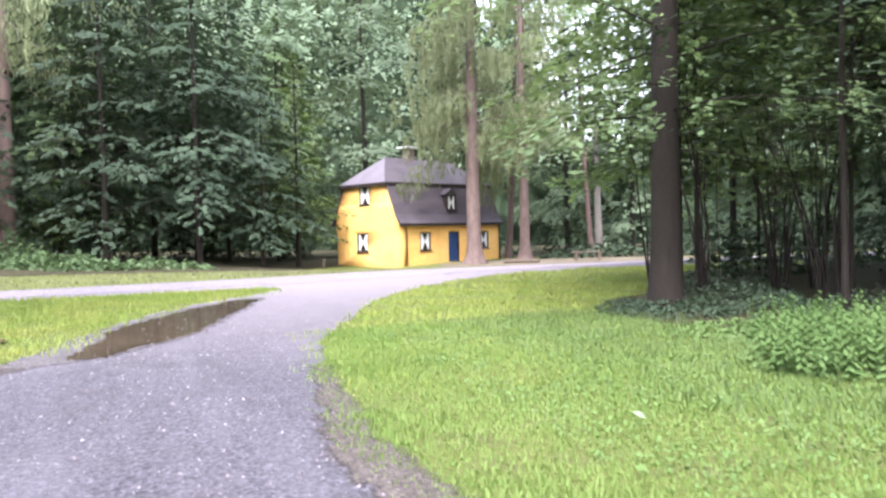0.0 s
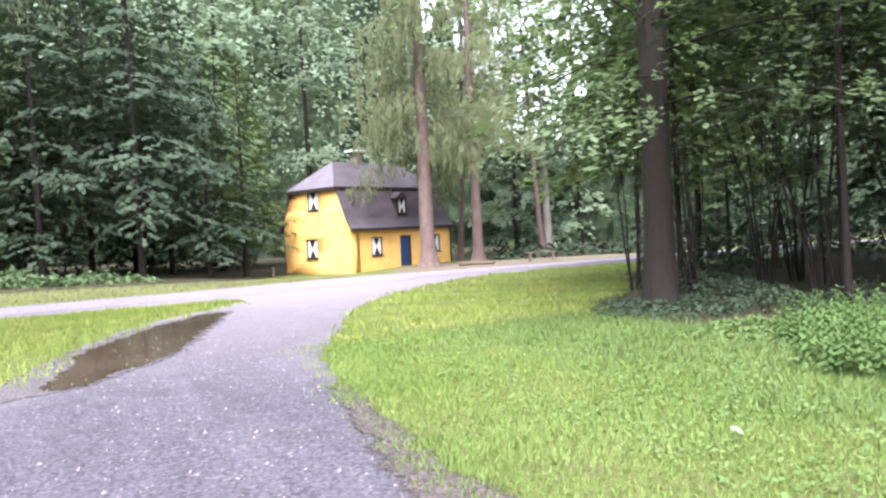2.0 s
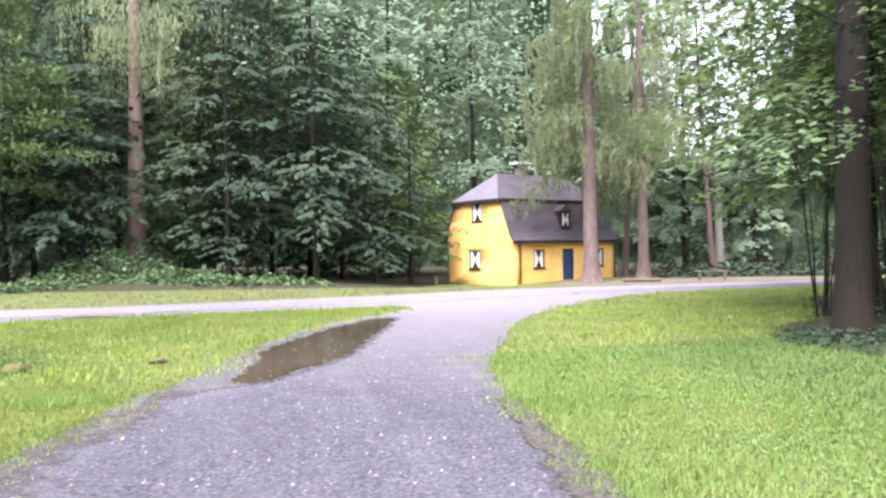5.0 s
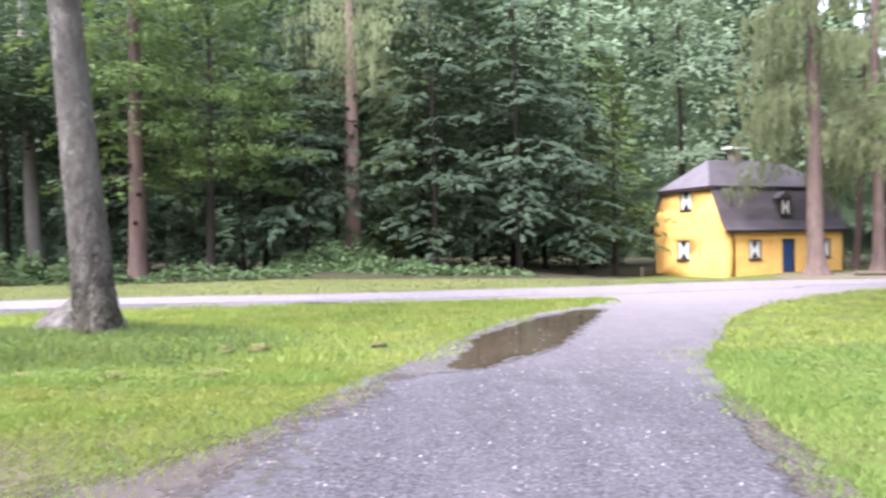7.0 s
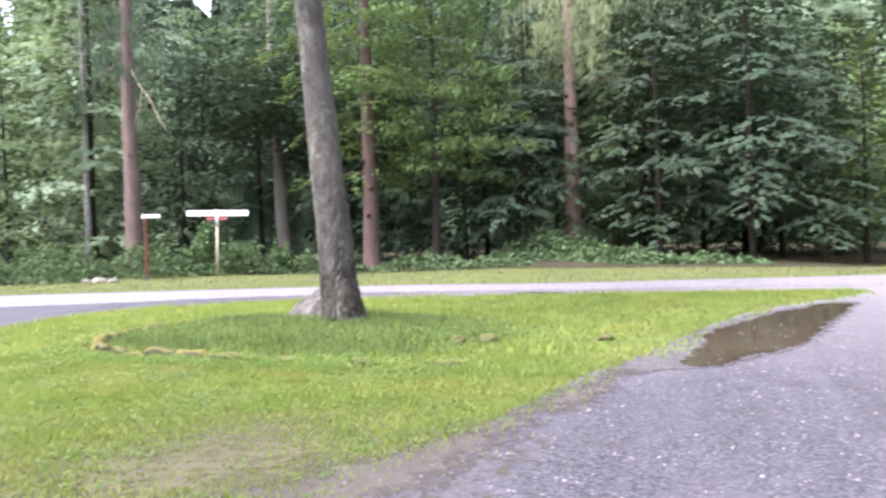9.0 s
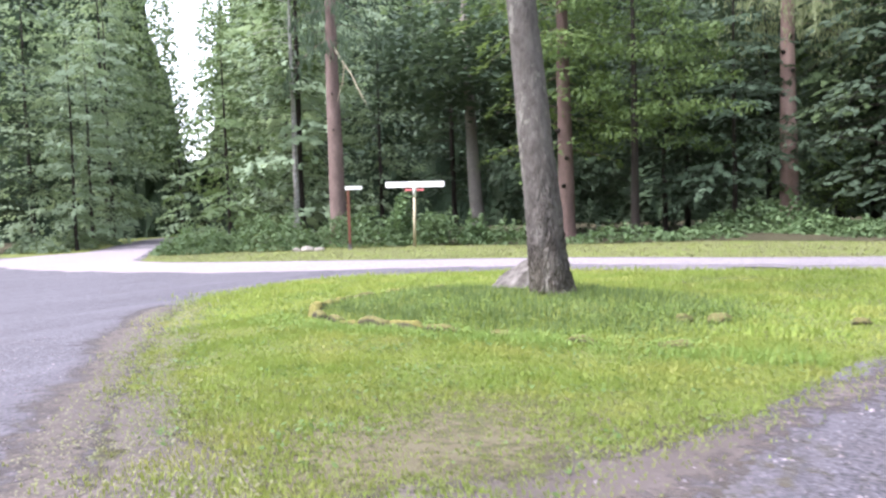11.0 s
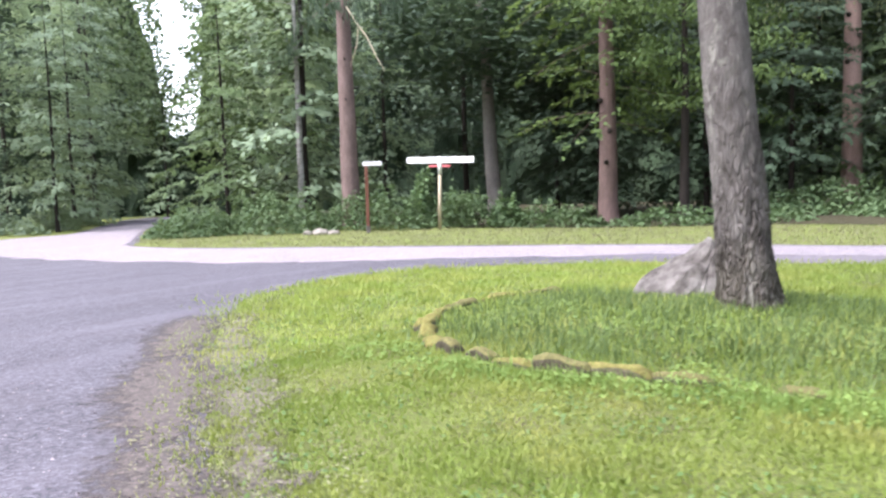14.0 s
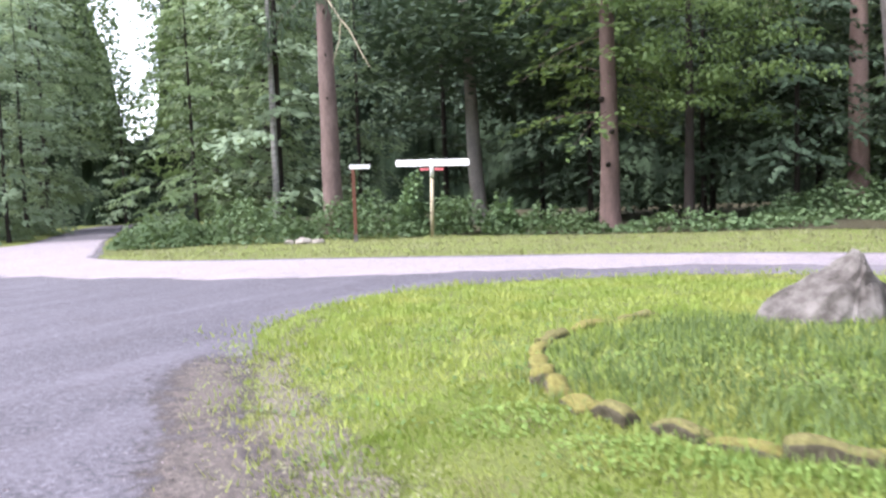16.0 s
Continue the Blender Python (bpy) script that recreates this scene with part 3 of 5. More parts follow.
def tree(seed, H, r0, zb, R, nb, per, leaf, shape="skirt", droop=0.25, rise=0.15, lean=0.0, flat=0.07, sides=8, limb_r=0.035, leaf_mat=None, bark=None, name="tree", hang=False, trunk_top=1.0, aspect=0.5, flare=0.35, rings=0, rugged=0.0, gap=None, clump=0.0, fall=0.9, face=0.35, bare=None):
    """A tree at the origin: a tapered trunk with limbs, and a crown of leaf sprays on the limbs."""
    g = np.random.default_rng(seed)
    V, F = [], []
    zt = np.concatenate([[0, 0.12, 0.3, 0.6], np.linspace(1.2, H * trunk_top, 14)])
    wob = np.cumsum(g.normal(0, 0.012 * H / 14, (len(zt), 2)), axis=0)
    px = lean * zt * np.clip(1 - zt / (3 * H), 0, 1) + wob[:, 0] * np.clip(zt / 3, 0, 1)
    py = wob[:, 1] * np.clip(zt / 3, 0, 1)
    rad = r0 * np.clip(1 - zt / (H * 1.02), 0.02, 1) ** 0.75 * (1 + flare * np.exp(-zt / 0.35))
    if rings:
        zr = np.concatenate([np.linspace(-0.1, 6.0, rings), np.linspace(6.4, H * trunk_top, 10)])
        qx, qy, qr = np.interp(zr, zt, px), np.interp(zr, zt, py), r0 * np.clip(1 - zr / (H * 1.02), 0.02, 1) ** 0.75 * (1 + flare * np.exp(-np.maximum(zr, 0) / 0.35))
        tube(V, F, np.stack([qx, qy, zr], 1), qr, sides)
        w = V[0].reshape(len(zr), sides, 3)
        for i in range(len(zr)):
            for j in range(sides):
                c = Vector((math.cos(6.2832 * j / sides) * 2.6, math.sin(6.2832 * j / sides) * 2.6, zr[i] * 1.7))
                crack = abs(noise.noise(c * 1.6)) + 0.5 * abs(noise.noise(c * 3.7))
                root = math.exp(-max(zr[i], 0) / 0.3) * 0.09 * math.sin(j / sides * 6.2832 * 5 + 1.0)
                k = 1 + (rugged * (min(crack, 0.45) - 0.2) * 6.0 * (0.35 + 0.65 * math.exp(-max(zr[i] - 1.2, 0) / 1.2)) + 0.05 * noise.noise(c * 0.5)) + root
                w[i, j, :2] = (qx[i], qy[i]) + (w[i, j, :2] - (qx[i], qy[i])) * k
        V[0] = w.reshape(-1, 3)
    else:
        tube(V, F, np.stack([px, py, zt - 0.12 * (zt == 0)], 1), rad, sides + 4)
    Ls, Ns, Us = [], [], []
    for i in range(nb):
        t = (i + g.uniform(0, 1)) / nb
        z = zb + (H * 0.97 - zb) * t
        az = i * 2.39996 + g.normal(0, 0.5)
        if bare is not None and z < 11.5 and math.cos(az - bare) > 0.9:
            continue
        if gap is not None and z > 10.0 and math.cos(az - gap) > 0.5:
            continue
        prof = {"skirt": (0.75 + 0.25 * min(1, t * 6)) * (1 - t) ** 0.6, "tall": 0.45 + 0.55 * math.sin(math.pi * min(1, 0.15 + t * 0.85)), "cone": (1 - t) ** 0.9 * 0.95 + 0.05}[shape]
        L = R * prof * g.uniform(0.65, 1.2)
        s = np.linspace(0, 1, 5)
        d = np.array([math.cos(az), math.sin(az)])
        bx, by = np.interp(z, zt, px), np.interp(z, zt, py)
        bend = g.normal(0, 0.18)
        lx = bx + L * (s * d[0] - bend * s * s * d[1])
        ly = by + L * (s * d[1] + bend * s * s * d[0])
        up = rise + g.normal(0, 0.12)
        lz = np.maximum(z + L * (up * s - droop * s * s), 0.15)
        rb = max(0.008, limb_r * (L / R) * (1 - 0.5 * t))
        tube(V, F, np.stack([lx, ly, lz], 1), rb * np.linspace(1, 0.15, 5), 3)
        n = max(4, int(per * (L / R) * g.uniform(0.6, 1.3)))
        K = 9
        tq = np.linspace(0.12, 0.98, K) + g.normal(0, 0.03, K)
        ts = np.where(np.arange(K) % 2, 1.0, -1.0)
        tl = 0.42 * L * (1.15 - 0.7 * tq) * g.uniform(0.7, 1.25, K)
        ta = np.where(np.arange(K) == K - 1, 0.0, 0.9 + g.normal(0, 0.15, K)) * ts
        k = g.integers(0, K, n)
        f = g.uniform(0.05, 1, n) ** 0.75
        ca, sa = np.cos(ta[k]), np.sin(ta[k])
        wx, wy = d[0] * ca - d[1] * sa, d[1] * ca + d[0] * sa
        sp = g.normal(0, 0.10, n) * tl[k] * (1.2 - f)
        c = np.stack([np.interp(tq[k], s, lx) + wx * f * tl[k] - wy * sp, np.interp(tq[k], s, ly) + wy * f * tl[k] + wx * sp,
                      np.interp(tq[k], s, lz) - 0.30 * tl[k] * f * f + g.normal(0, flat * 0.45, n) * L], 1)
        if hang:
            c[:, 2] -= g.uniform(0, 1, n) ** 1.5 * fall
            Us.append(np.stack([g.normal(0, 0.35, n), g.normal(0, 0.35, n), -np.ones(n)], 1))
            Ns.append(np.stack([g.normal(0, 1, n), g.normal(0, 1, n), g.normal(0, 0.2, n)], 1))
        elif clump:
            # rounded tufts of leaves round the outer half of each twig
            h = np.stack([np.interp(tq[k], s, lx) + wx * 0.8 * tl[k], np.interp(tq[k], s, ly) + wy * 0.8 * tl[k], np.interp(tq[k], s, lz) - 0.12 * tl[k]], 1)
            o = g.normal(0, 1, (n, 3))
            o /= np.linalg.norm(o, axis=1, keepdims=True)
            c = h + o * (clump * g.uniform(0.5, 1.05, n) * (0.6 + 0.6 * (tl[k] / tl.max())))[:, None] * [1.15, 1.15, 0.62]
            Ns.append(o + [0, 0, 0.7] + g.normal(0, 0.35, (n, 3)))
            Us.append(o * [1, 1, 0.2] + g.normal(0, 0.4, (n, 3)) + [0, 0, -0.5])
        else:
            Ns.append(np.stack([g.normal(0, 0.28, n) + face * d[0], g.normal(0, 0.28, n) + face * d[1], np.ones(n)], 1))
            Us.append(np.stack([wx + g.normal(0, 0.55, n), wy + g.normal(0, 0.55, n), -0.35 + g.normal(0, 0.25, n)], 1))
        c[:, 2] = np.maximum(c[:, 2], 0.12)
        Ls.append(c)
    top = new(name)
    part(top, "trunk", quads_mesh("trunk", np.concatenate(V), np.concatenate(F), bark or BARK_DARK, True))
    P, Q = leaf_quads(np.concatenate(Ls), np.concatenate(Ns), leaf, aspect, g, np.concatenate(Us))
    part(top, "crown", quads_mesh("crown", P, Q, leaf_mat or LEAF_DARK))
    return top


PLANTED = set()


def plant(proto, x, y, scale=1.0, turn=None):
    """Stands the tree at a place; the first time it takes the prototype itself."""
    turn = rng.uniform(0, 360) if turn is None else turn
    m = pose(x, y, h1(x, y), 0, 0, turn)
    if proto.name not in PLANTED:
        PLANTED.add(proto.name)
        ob = proto
        ob.matrix_basis = m
    else:
        ob = copy_thing(proto, m)
    ob.scale = (scale, scale, scale)
    return ob


hornbeam = [tagged(tree(20 + i, 17.0, 0.15, (1.5, 1.9, 1.5)[i], 5.2, 92, 186, 0.140, "skirt", 0.42, 0.18, flat=0.024, face=0.8, leaf_mat=(LEAF_DARK, LEAF_DARK, LEAF_MID)[i], name="hornbeam_tree"), "dense dark green hornbeam with layered drooping sprays", "tree", "forest edge hornbeams") for i in range(3)]
young = tagged(tree(31, 12.5, 0.14, 1.6, 2.8, 84, 150, 0.105, "cone", 0.1, 0.28, flat=0.03, leaf_mat=LEAF_LIGHT, name="young_tree"), "bright yellow-green young tree beside the house", "tree")
# leaf green paled to put the haze of lane and far woods into colour
LEAF_PALE = leaf_material("leaf_pale_haze", (0.145, 0.202, 0.135), (0.265, 0.335, 0.220), through=0.45)
lane_tree = tagged(tree(47, 23, 0.20, 1.2, 5.0, 70, 84, 0.235, "tall", 0.26, 0.2, leaf_mat=LEAF_PALE, face=0.7, name="forest_tree"), "tall pale green leafy tree along the lane", "tree", "forest trees")
forest = [tagged(tree(40 + i, 23, 0.20, 1.6 + i, 5.0, 70, 72, 0.255, "tall", 0.24, 0.2, leaf_mat=(LEAF_MID, LEAF_DARK, LEAF_MID)[i], name="forest_tree"), "tall leafy forest tree with a slim dark trunk", "tree", "forest trees") for i in range(3)]
thin = [tagged(tree(50 + i, 9.5, 0.05, 2.3, 3.6, 46, 135, 0.074, "tall", 0.22, 0.16, leaf_mat=(LEAF_MID, LEAF_DARK)[i], limb_r=0.016, flat=0.02, name="understorey_tree"), "thin young beech with flat leafy sprays", "tree", "understorey trees") for i in range(2)]
larch = [tagged(tree(60 + i, 26, 0.40 - 0.09 * i, 6.2 + 1.4 * i, 4.5 - 0.8 * i, 84, 680 - 200 * i, 0.175, "cone", 0.34, 0.05, leaf_mat=LEAF_LARCH, bark=BARK_PINK, hang=True, aspect=0.20, name="larch_tree", flat=0.05, flare=0.95, gap=(0.07, 2.16)[i], fall=1.3, bare=(-2.3, 2.88)[i]), "tall larch with a pinkish trunk and drooping feathery twigs", "tree", "larches") for i in range(2)]

# single trees that can be told apart
plant(larch[0], 14.62, 38.3, 1.0, 20)
plant(larch[1], 18.25, 39.9, 0.95, 80)
slim = tagged(tree(70, 20, 0.20, 9, 3.0, 40, 45, 0.22, "tall", 0.2, 0.2, leaf_mat=LEAF_MID, bark=BARK_RED_SHADED, lean=0.06, name="leaning_tree"), "slim brownish trunk leaning beside the house", "tree")
plant(slim, 19.0, 44.0, 1.0, 0)
pine = tagged(tree(71, 24, 0.45, 9.6, 4.6, 40, 420, 0.17, "tall", 0.45, 0.1, leaf_mat=LEAF_LARCH, bark=BARK_PINE_LIT, hang=True, aspect=0.18, fall=1.5, bare=-1.42, name="pine_tree"), "tall pine with a bare pinkish trunk at the forest edge", "tree")
plant(pine, -7.9, 41.6, 1.0, 0)
spruce = tagged(tree(72, 26, 0.46, 10, 3.5, 34, 110, 0.26, "cone", 0.4, 0.1, leaf_mat=LEAF_DARK, bark=BARK_PINK, hang=True, aspect=0.14, name="spruce_tree"), "tall spruce with a straight reddish trunk and stubs", "tree")
plant(spruce, -28.4, 32.4, 1.0, 0)
grey_tree = tagged(tree(73, 22, 0.48, 9, 4.0, 40, 60, 0.24, "tall", 0.2, 0.2, leaf_mat=LEAF_MID, bark=BARK_GREY, lean=-0.05, name="forest_tree"), "grey slightly crooked tree at the forest edge", "tree")
plant(grey_tree, -27.4, 45.2, 1.0, 0)
red_tree = tagged(tree(74, 22, 0.42, 4.2, 4.4, 60, 120, 0.17, "tall", 0.3, 0.1, leaf_mat=LEAF_CLUMP, bark=BARK_RED_SHADED, name="forest_tree"), "reddish trunk half hidden by hanging leaves", "tree")
plant(red_tree, -16.7, 35.3, 1.0, 0)
leafy_oak = tagged(tree(78, 17, 0.24, 5.0, 5.2, 58, 300, 0.115, "tall", 0.22, 0.16, leaf_mat=LEAF_CLUMP, bark=BARK_DARK, clump=0.72, name="leafy_oak_tree"), "broad oak with clumped light green leaves at the forest edge", "tree")
plant(leafy_oak, -13.9, 36.9, 0.9, 10)
beech = tagged(tree(75, 19, 0.297, 6.8, 5.0, 30, 120, 0.16, "tall", 0.2, 0.25, leaf_mat=LEAF_MID, bark=BARK_OLD, lean=-0.102, sides=48, flare=0.24, rings=170, rugged=0.06, name="old_beech_tree"), "old leaning tree with rough grey cracked bark", "tree")
plant(beech, -6.88, 12.85, 1.0, 0)
oak = tagged(tree(76, 22, 0.265, 2.7, 5.4, 70, 360, 0.085, "tall", 0.24, 0.15, leaf_mat=LEAF_OAK, bark=BARK_DARK, sides=14, flare=0.4, name="dark_oak_tree"), "dark straight trunk with leafy lower limbs", "tree")
plant(oak, 8.0, 11.7, 1.0, 0)
for x, y, k in ((16.5, 12.0, 0.9), (16.0, 7.0, 1.0)):
    plant(hornbeam[0], x, y, k)
# unseen tree, added only to shade the wood beside the oak
for x, y, k in ((18.5, 4.5, 0.9),):
    plant(forest[1], x, y, k)
for x, y, k in ((-49.5, 30.5, 0.62), (-55.5, 35.5, 0.7), (-62, 41.5, 0.95), (-66.5, 44.0, 1.1), (-55.5, 52.5, 1.05), (-61, 58, 1.1), (-74, 58, 0.7)):
    plant(lane_tree, x, y, k)
hedge_tree = tagged(tree(83, 11, 0.07, 2.5, 3.4, 60, 140, 0.11, "tall", 0.24, 0.12, leaf_mat=LEAF_SPRAY, limb_r=0.018, flat=0.05, name="understorey_tree"), "young beech with light green sprays behind the oak", "tree", "understorey trees")
plant(hedge_tree, 11.3, 16.1, 1.0, 30)
plant(hedge_tree, 15.6, 19.3, 1.5, 140)
plant(hedge_tree, 10.4, 14.0, 0.95, 250)
for x, y, k in ((1.0, 55.0, 1.2), (7.0, 58.0, 1.25), (13.0, 57.0, 1.15)):
    plant(lane_tree, x, y, k)
for x, y, k in ((30.0, 47.5, 0.95), (26.0, 49.5, 0.9)):
    plant(lane_tree, x, y, k)
plant(young, 6.1, 43.6, 1.0)
plant(young, -5.9, 41.6, 0.42)

# forest edge between the crossing and the house
for x, y, k in ((-3.4, 40.0, 1.0), (0.8, 40.6, 1.05), (4.0, 41.6, 0.70), (2.6, 47.5, 0.95), (-1.5, 46, 1.1), (-20.5, 44.5, 1.0), (-9.6, 46, 1.1), (-25.0, 49.0, 1.0), (-14.5, 43.5, 1.0), (-10.2, 40.6, 0.85)):
    plant(hornbeam[rng.randrange(2)], x, y, k)
for x, y, k in ((-6.0, 44.5, 1.0), (-37.5, 33.0, 0.8), (6.0, 52, 1.0)):
    plant(hornbeam[2], x, y, k)
for x, y in ((-15.5, 50), (-5, 51), (-31, 49),
             (-34, 37), (-39, 40.5), (-44, 46), (-50, 52), (-40, 50),
             (-53, 27), (-60, 33), (38, 42)):
    # behind the signposts the darker leaf colour stands for deep shade
    kind_of = lane_tree if x < -33 and rng.random() < 0.85 else forest[1 if -33 < x < 0 else rng.randrange(3)]
    plant(kind_of, x + rng.uniform(-0.8, 0.8), y + rng.uniform(-0.8, 0.8), rng.uniform(0.85, 1.1))
# wood behind the oak
for x, y in ((11.0, 10.6), (13.4, 8.6), (11.4, 6.4), (14.4, 16.8), (10.4, 14.6), (12.8, 3.8), (9.4, 9.2), (12.6, 12.4)):
    plant(thin[rng.randrange(2)], x, y, rng.uniform(0.85, 1.15))
for x, y in ((19, 11), (33, 15)):
    plant(forest[rng.randrange(3)], x, y, rng.uniform(0.85, 1.05))

# every kind stands somewhere in the wood
for i, proto in enumerate(forest + hornbeam + thin):
    if proto.name not in PLANTED:
        plant(proto, 36 + 3 * i, 54 - i, 1.0)


def far_woods(name, label, lo, hi, n, mat, seed):
    g = np.random.default_rng(seed)
    a, r = g.uniform(lo, hi, n), g.uniform(0.90, 1.05, n)
    top = np.array([26 + 7 * noise.noise(Vector((q * 7, 0.3, seed))) + 6 * noise.noise(Vector((q * 21, 4.0, seed))) for q in a])
    glade = np.exp(-((a - 0.57) / 0.09) ** 2)
    z = 8 + g.uniform(0, 1, n) ** 0.9 * np.maximum(top * (1 - 0.30 * glade), 3)
    # the sky shows over the lane between uneven crowns
    edge = np.array([0.022 * noise.noise(Vector((q * 0.3, 0, 1.7))) + 0.012 * noise.noise(Vector((q * 1.1, 3.0, 0))) for q in z])
    wide = 0.019 * np.clip((z - 12) / 8, 0, 1) * (1 + 0.7 * np.array([noise.noise(Vector((q * 0.5, 9.0, 0))) for q in z]))
    keep = (np.abs(a + 0.80 + edge) > wide) | (g.uniform(0, 1, n) < 0.04)
    a, r, z = a[keep], r[keep], z[keep]
    C = np.stack([-10 + 94 * np.sin(a) * r, 10 + 76 * np.cos(a) * r, z], 1)
    lump = np.array([noise.noise(Vector(p) * 0.20) + 0.5 * noise.noise(Vector(p) * 0.5) for p in C])
    C = C[lump > -0.22]
    N = np.stack([g.normal(0, 0.9, len(C)), g.normal(0, 0.9, len(C)) - 0.8, np.ones(len(C))], 1)
    P, Q = leaf_quads(C, N, 0.30, 0.6, g)
    tagged(new(name, quads_mesh(name, P, Q, mat)), label, "woods", kind="stuff")


far_woods("far_woods", "green depth of the woods beyond the lane", -1.4, -0.66, 11000, LEAF_MID, 5)
# darker leaf colour in this stretch in place of shade under closed crowns
far_woods("far_woods", "depth of the woods behind the signposts, leaves darkened for shade", -0.66, -0.02, 13000, LEAF_DARK, 9)
far_woods("far_woods", "woods beyond the house, leaves paled for haze", -0.02, 1.0, 21000, LEAF_PALE, 6)
far_woods("far_woods", "leafy tops of the trees at the end of the lane", -0.90, -0.70, 11000, LEAF_MID, 7)


def shading_canopy(label, box_, n, z0, z1, leaf, seed, mat):
    """A leaf roof added to keep sky light out of the wood, behind the trees of its edge."""
    g = np.random.default_rng(seed)
    x0, y0, x1, y1 = box_
    x, y = g.uniform(x0, x1, n), g.uniform(y0, y1, n)
    lump = np.array([noise.noise(Vector((p * 0.3, q * 0.3, seed))) for p, q in zip(x, y)])
    z = z0 + (z1 - z0) * g.uniform(0, 1, n) + 2.2 * lump
    N = np.stack([g.normal(0, 0.4, n), g.normal(0, 0.4, n), np.ones(n)], 1)
    P, Q = leaf_quads(np.stack([x, y, z], 1), N, leaf, 0.6, g)
    tagged(new("wood_canopy", quads_mesh("wood_canopy", P, Q, mat)), label, "canopy", kind="stuff")


# leaf roofs added to block the sky and darken the wood below
shading_canopy("leaf roof added to shade the wood below", (-30, 44, 4, 64), 15000, 6.5, 12, 0.34, 41, LEAF_DARK)
shading_canopy("leaf roof added to shade the wood below", (-31, 37.5, -17, 44), 5000, 8.0, 13, 0.26, 44, LEAF_DARK)
shading_canopy("leaf roof added to shade the wood below", (14, 12.5, 30, 21), 6500, 6.4, 10.5, 0.30, 43, LEAF_DARK)
shading_canopy("leaf roof added to shade the wood below", (10.9, -6, 30, 12.5), 10500, 7.4, 11.5, 0.30, 42, LEAF_DARK)


def wood_backdrop():
    """The closed edge of the woods all around, beyond the trees that stand apart: heaped foliage with an uneven top,
    its colour dark for the shade within.
    """
    angles = np.concatenate([np.linspace(-np.pi, -1.45, 60)[:-1], np.linspace(-1.45, 1.05, 420)[:-1], np.linspace(1.05, np.pi, 70)])
    na, nz = len(angles), 34
    A, T = np.meshgrid(angles, np.linspace(0, 1, nz))
    V = []
    for a, t in zip(A.ravel(), T.ravel()):
        q = Vector((math.sin(a) * 9, math.cos(a) * 9, 0))
        top = 36 + 3 * noise.noise(q * 0.6) + 4 * noise.noise(q * 1.9) + 5 * noise.noise(q * 6) + 4 * noise.noise(q * 17)
        top *= 1 - 0.66 * math.exp(-((a - 0.57 + 0.05 * noise.noise(q * 5)) / 0.10) ** 2) - 0.70 * math.exp(-((a + 0.80 + 0.03 * noise.noise(q * 5)) / 0.042) ** 4)
        r = 1 + 0.05 * noise.noise(Vector((q.x * 2, q.y * 2, t * 3))) + 0.035 * noise.noise(Vector((q.x * 7, q.y * 7, t * 9))) + 0.06 * t
        V.append((-10 + 96 * math.sin(a) * r, 10 + 78 * math.cos(a) * r, -0.3 + top * t))
    i = (np.arange(nz - 1)[:, None] * na + np.arange(na - 1)[None, :]).ravel()
    # the very dark greens stand for unlit depth between the trees
    me = quads_mesh("backdrop", V, np.stack([i, i + 1, i + na + 1, i + na], 1), mottled("shaded_deep_wood", (0.014, 0.025, 0.014), (0.055, 0.085, 0.042), 0.25, 0.95, 1.2, 0.8, 0.4))
    tagged(new("backdrop", me), "closed wall of distant woods, darkened for the shade inside", "backdrop", kind="structure")


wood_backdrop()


def brush(name, label, spots, n, leaf, mat, seed, kind=""):
    """A low thicket: leaves over and inside rounded heaps, on arching stems."""
    g = np.random.default_rng(seed)
    C, V, F = [], [], []
    w = np.array([rx * ry for _, _, rx, ry, _ in spots])
    for (x, y, rx, ry, hh), k in zip(spots, (w / w.sum() * n).astype(int)):
        a, r = g.uniform(0, 2 * np.pi, k), np.sqrt(g.uniform(0, 1, k))
        px, py = x + rx * r * np.cos(a), y + ry * r * np.sin(a)
        lump = np.array([0.6 * noise.noise(Vector((p * 1.1, q * 1.1, seed))) + 0.7 * noise.noise(Vector((p * 3.1, q * 3.1, seed))) for p, q in zip(px, py)])
        top = hh * np.clip(1 - r ** 2.2, 0.08, 1) * np.clip(0.85 + 0.9 * lump, 0.2, 1.6)
        pz = height(px, py) + top * g.uniform(0, 1, k) ** 0.45 + 0.03
        C.append(np.stack([px, py, pz], 1))
        for _ in range(max(3, int(rx * ry * 2))):
            b, q = g.uniform(0, 2 * np.pi), math.sqrt(g.uniform(0, 0.7))
            sx, sy = x + rx * q * math.cos(b), y + ry * q * math.sin(b)
            e = g.normal(0, 0.5, 2) * min(1.0, hh)
            s = np.linspace(0, 1, 4)
            hz = hh * g.uniform(0.7, 1.15) * (1 - q * q * 0.8)
            tube(V, F, np.stack([sx + e[0] * s, sy + e[1] * s, h1(sx, sy) + hz * np.sin(s * 1.9)], 1), (0.009 if hh > 0.35 else 0.003) * np.linspace(1, 0.4, 4), 3)
    C = np.concatenate(C)
    N = np.stack([g.normal(0, 0.6, len(C)), g.normal(0, 0.6, len(C)), np.ones(len(C))], 1)
    P, Q = leaf_quads(C, N, leaf, 0.55, g)
    top = new(name)
    tagged(part(top, "stems", quads_mesh("stems", np.concatenate(V), np.concatenate(F), BARK_DARK if max(q[4] for q in spots) > 0.35 else mat)), kind="stuff")
    tagged(part(top, "leaves", quads_mesh("leaves", P, Q, mat)), kind="stuff")
    tagged(top, label, "bush")


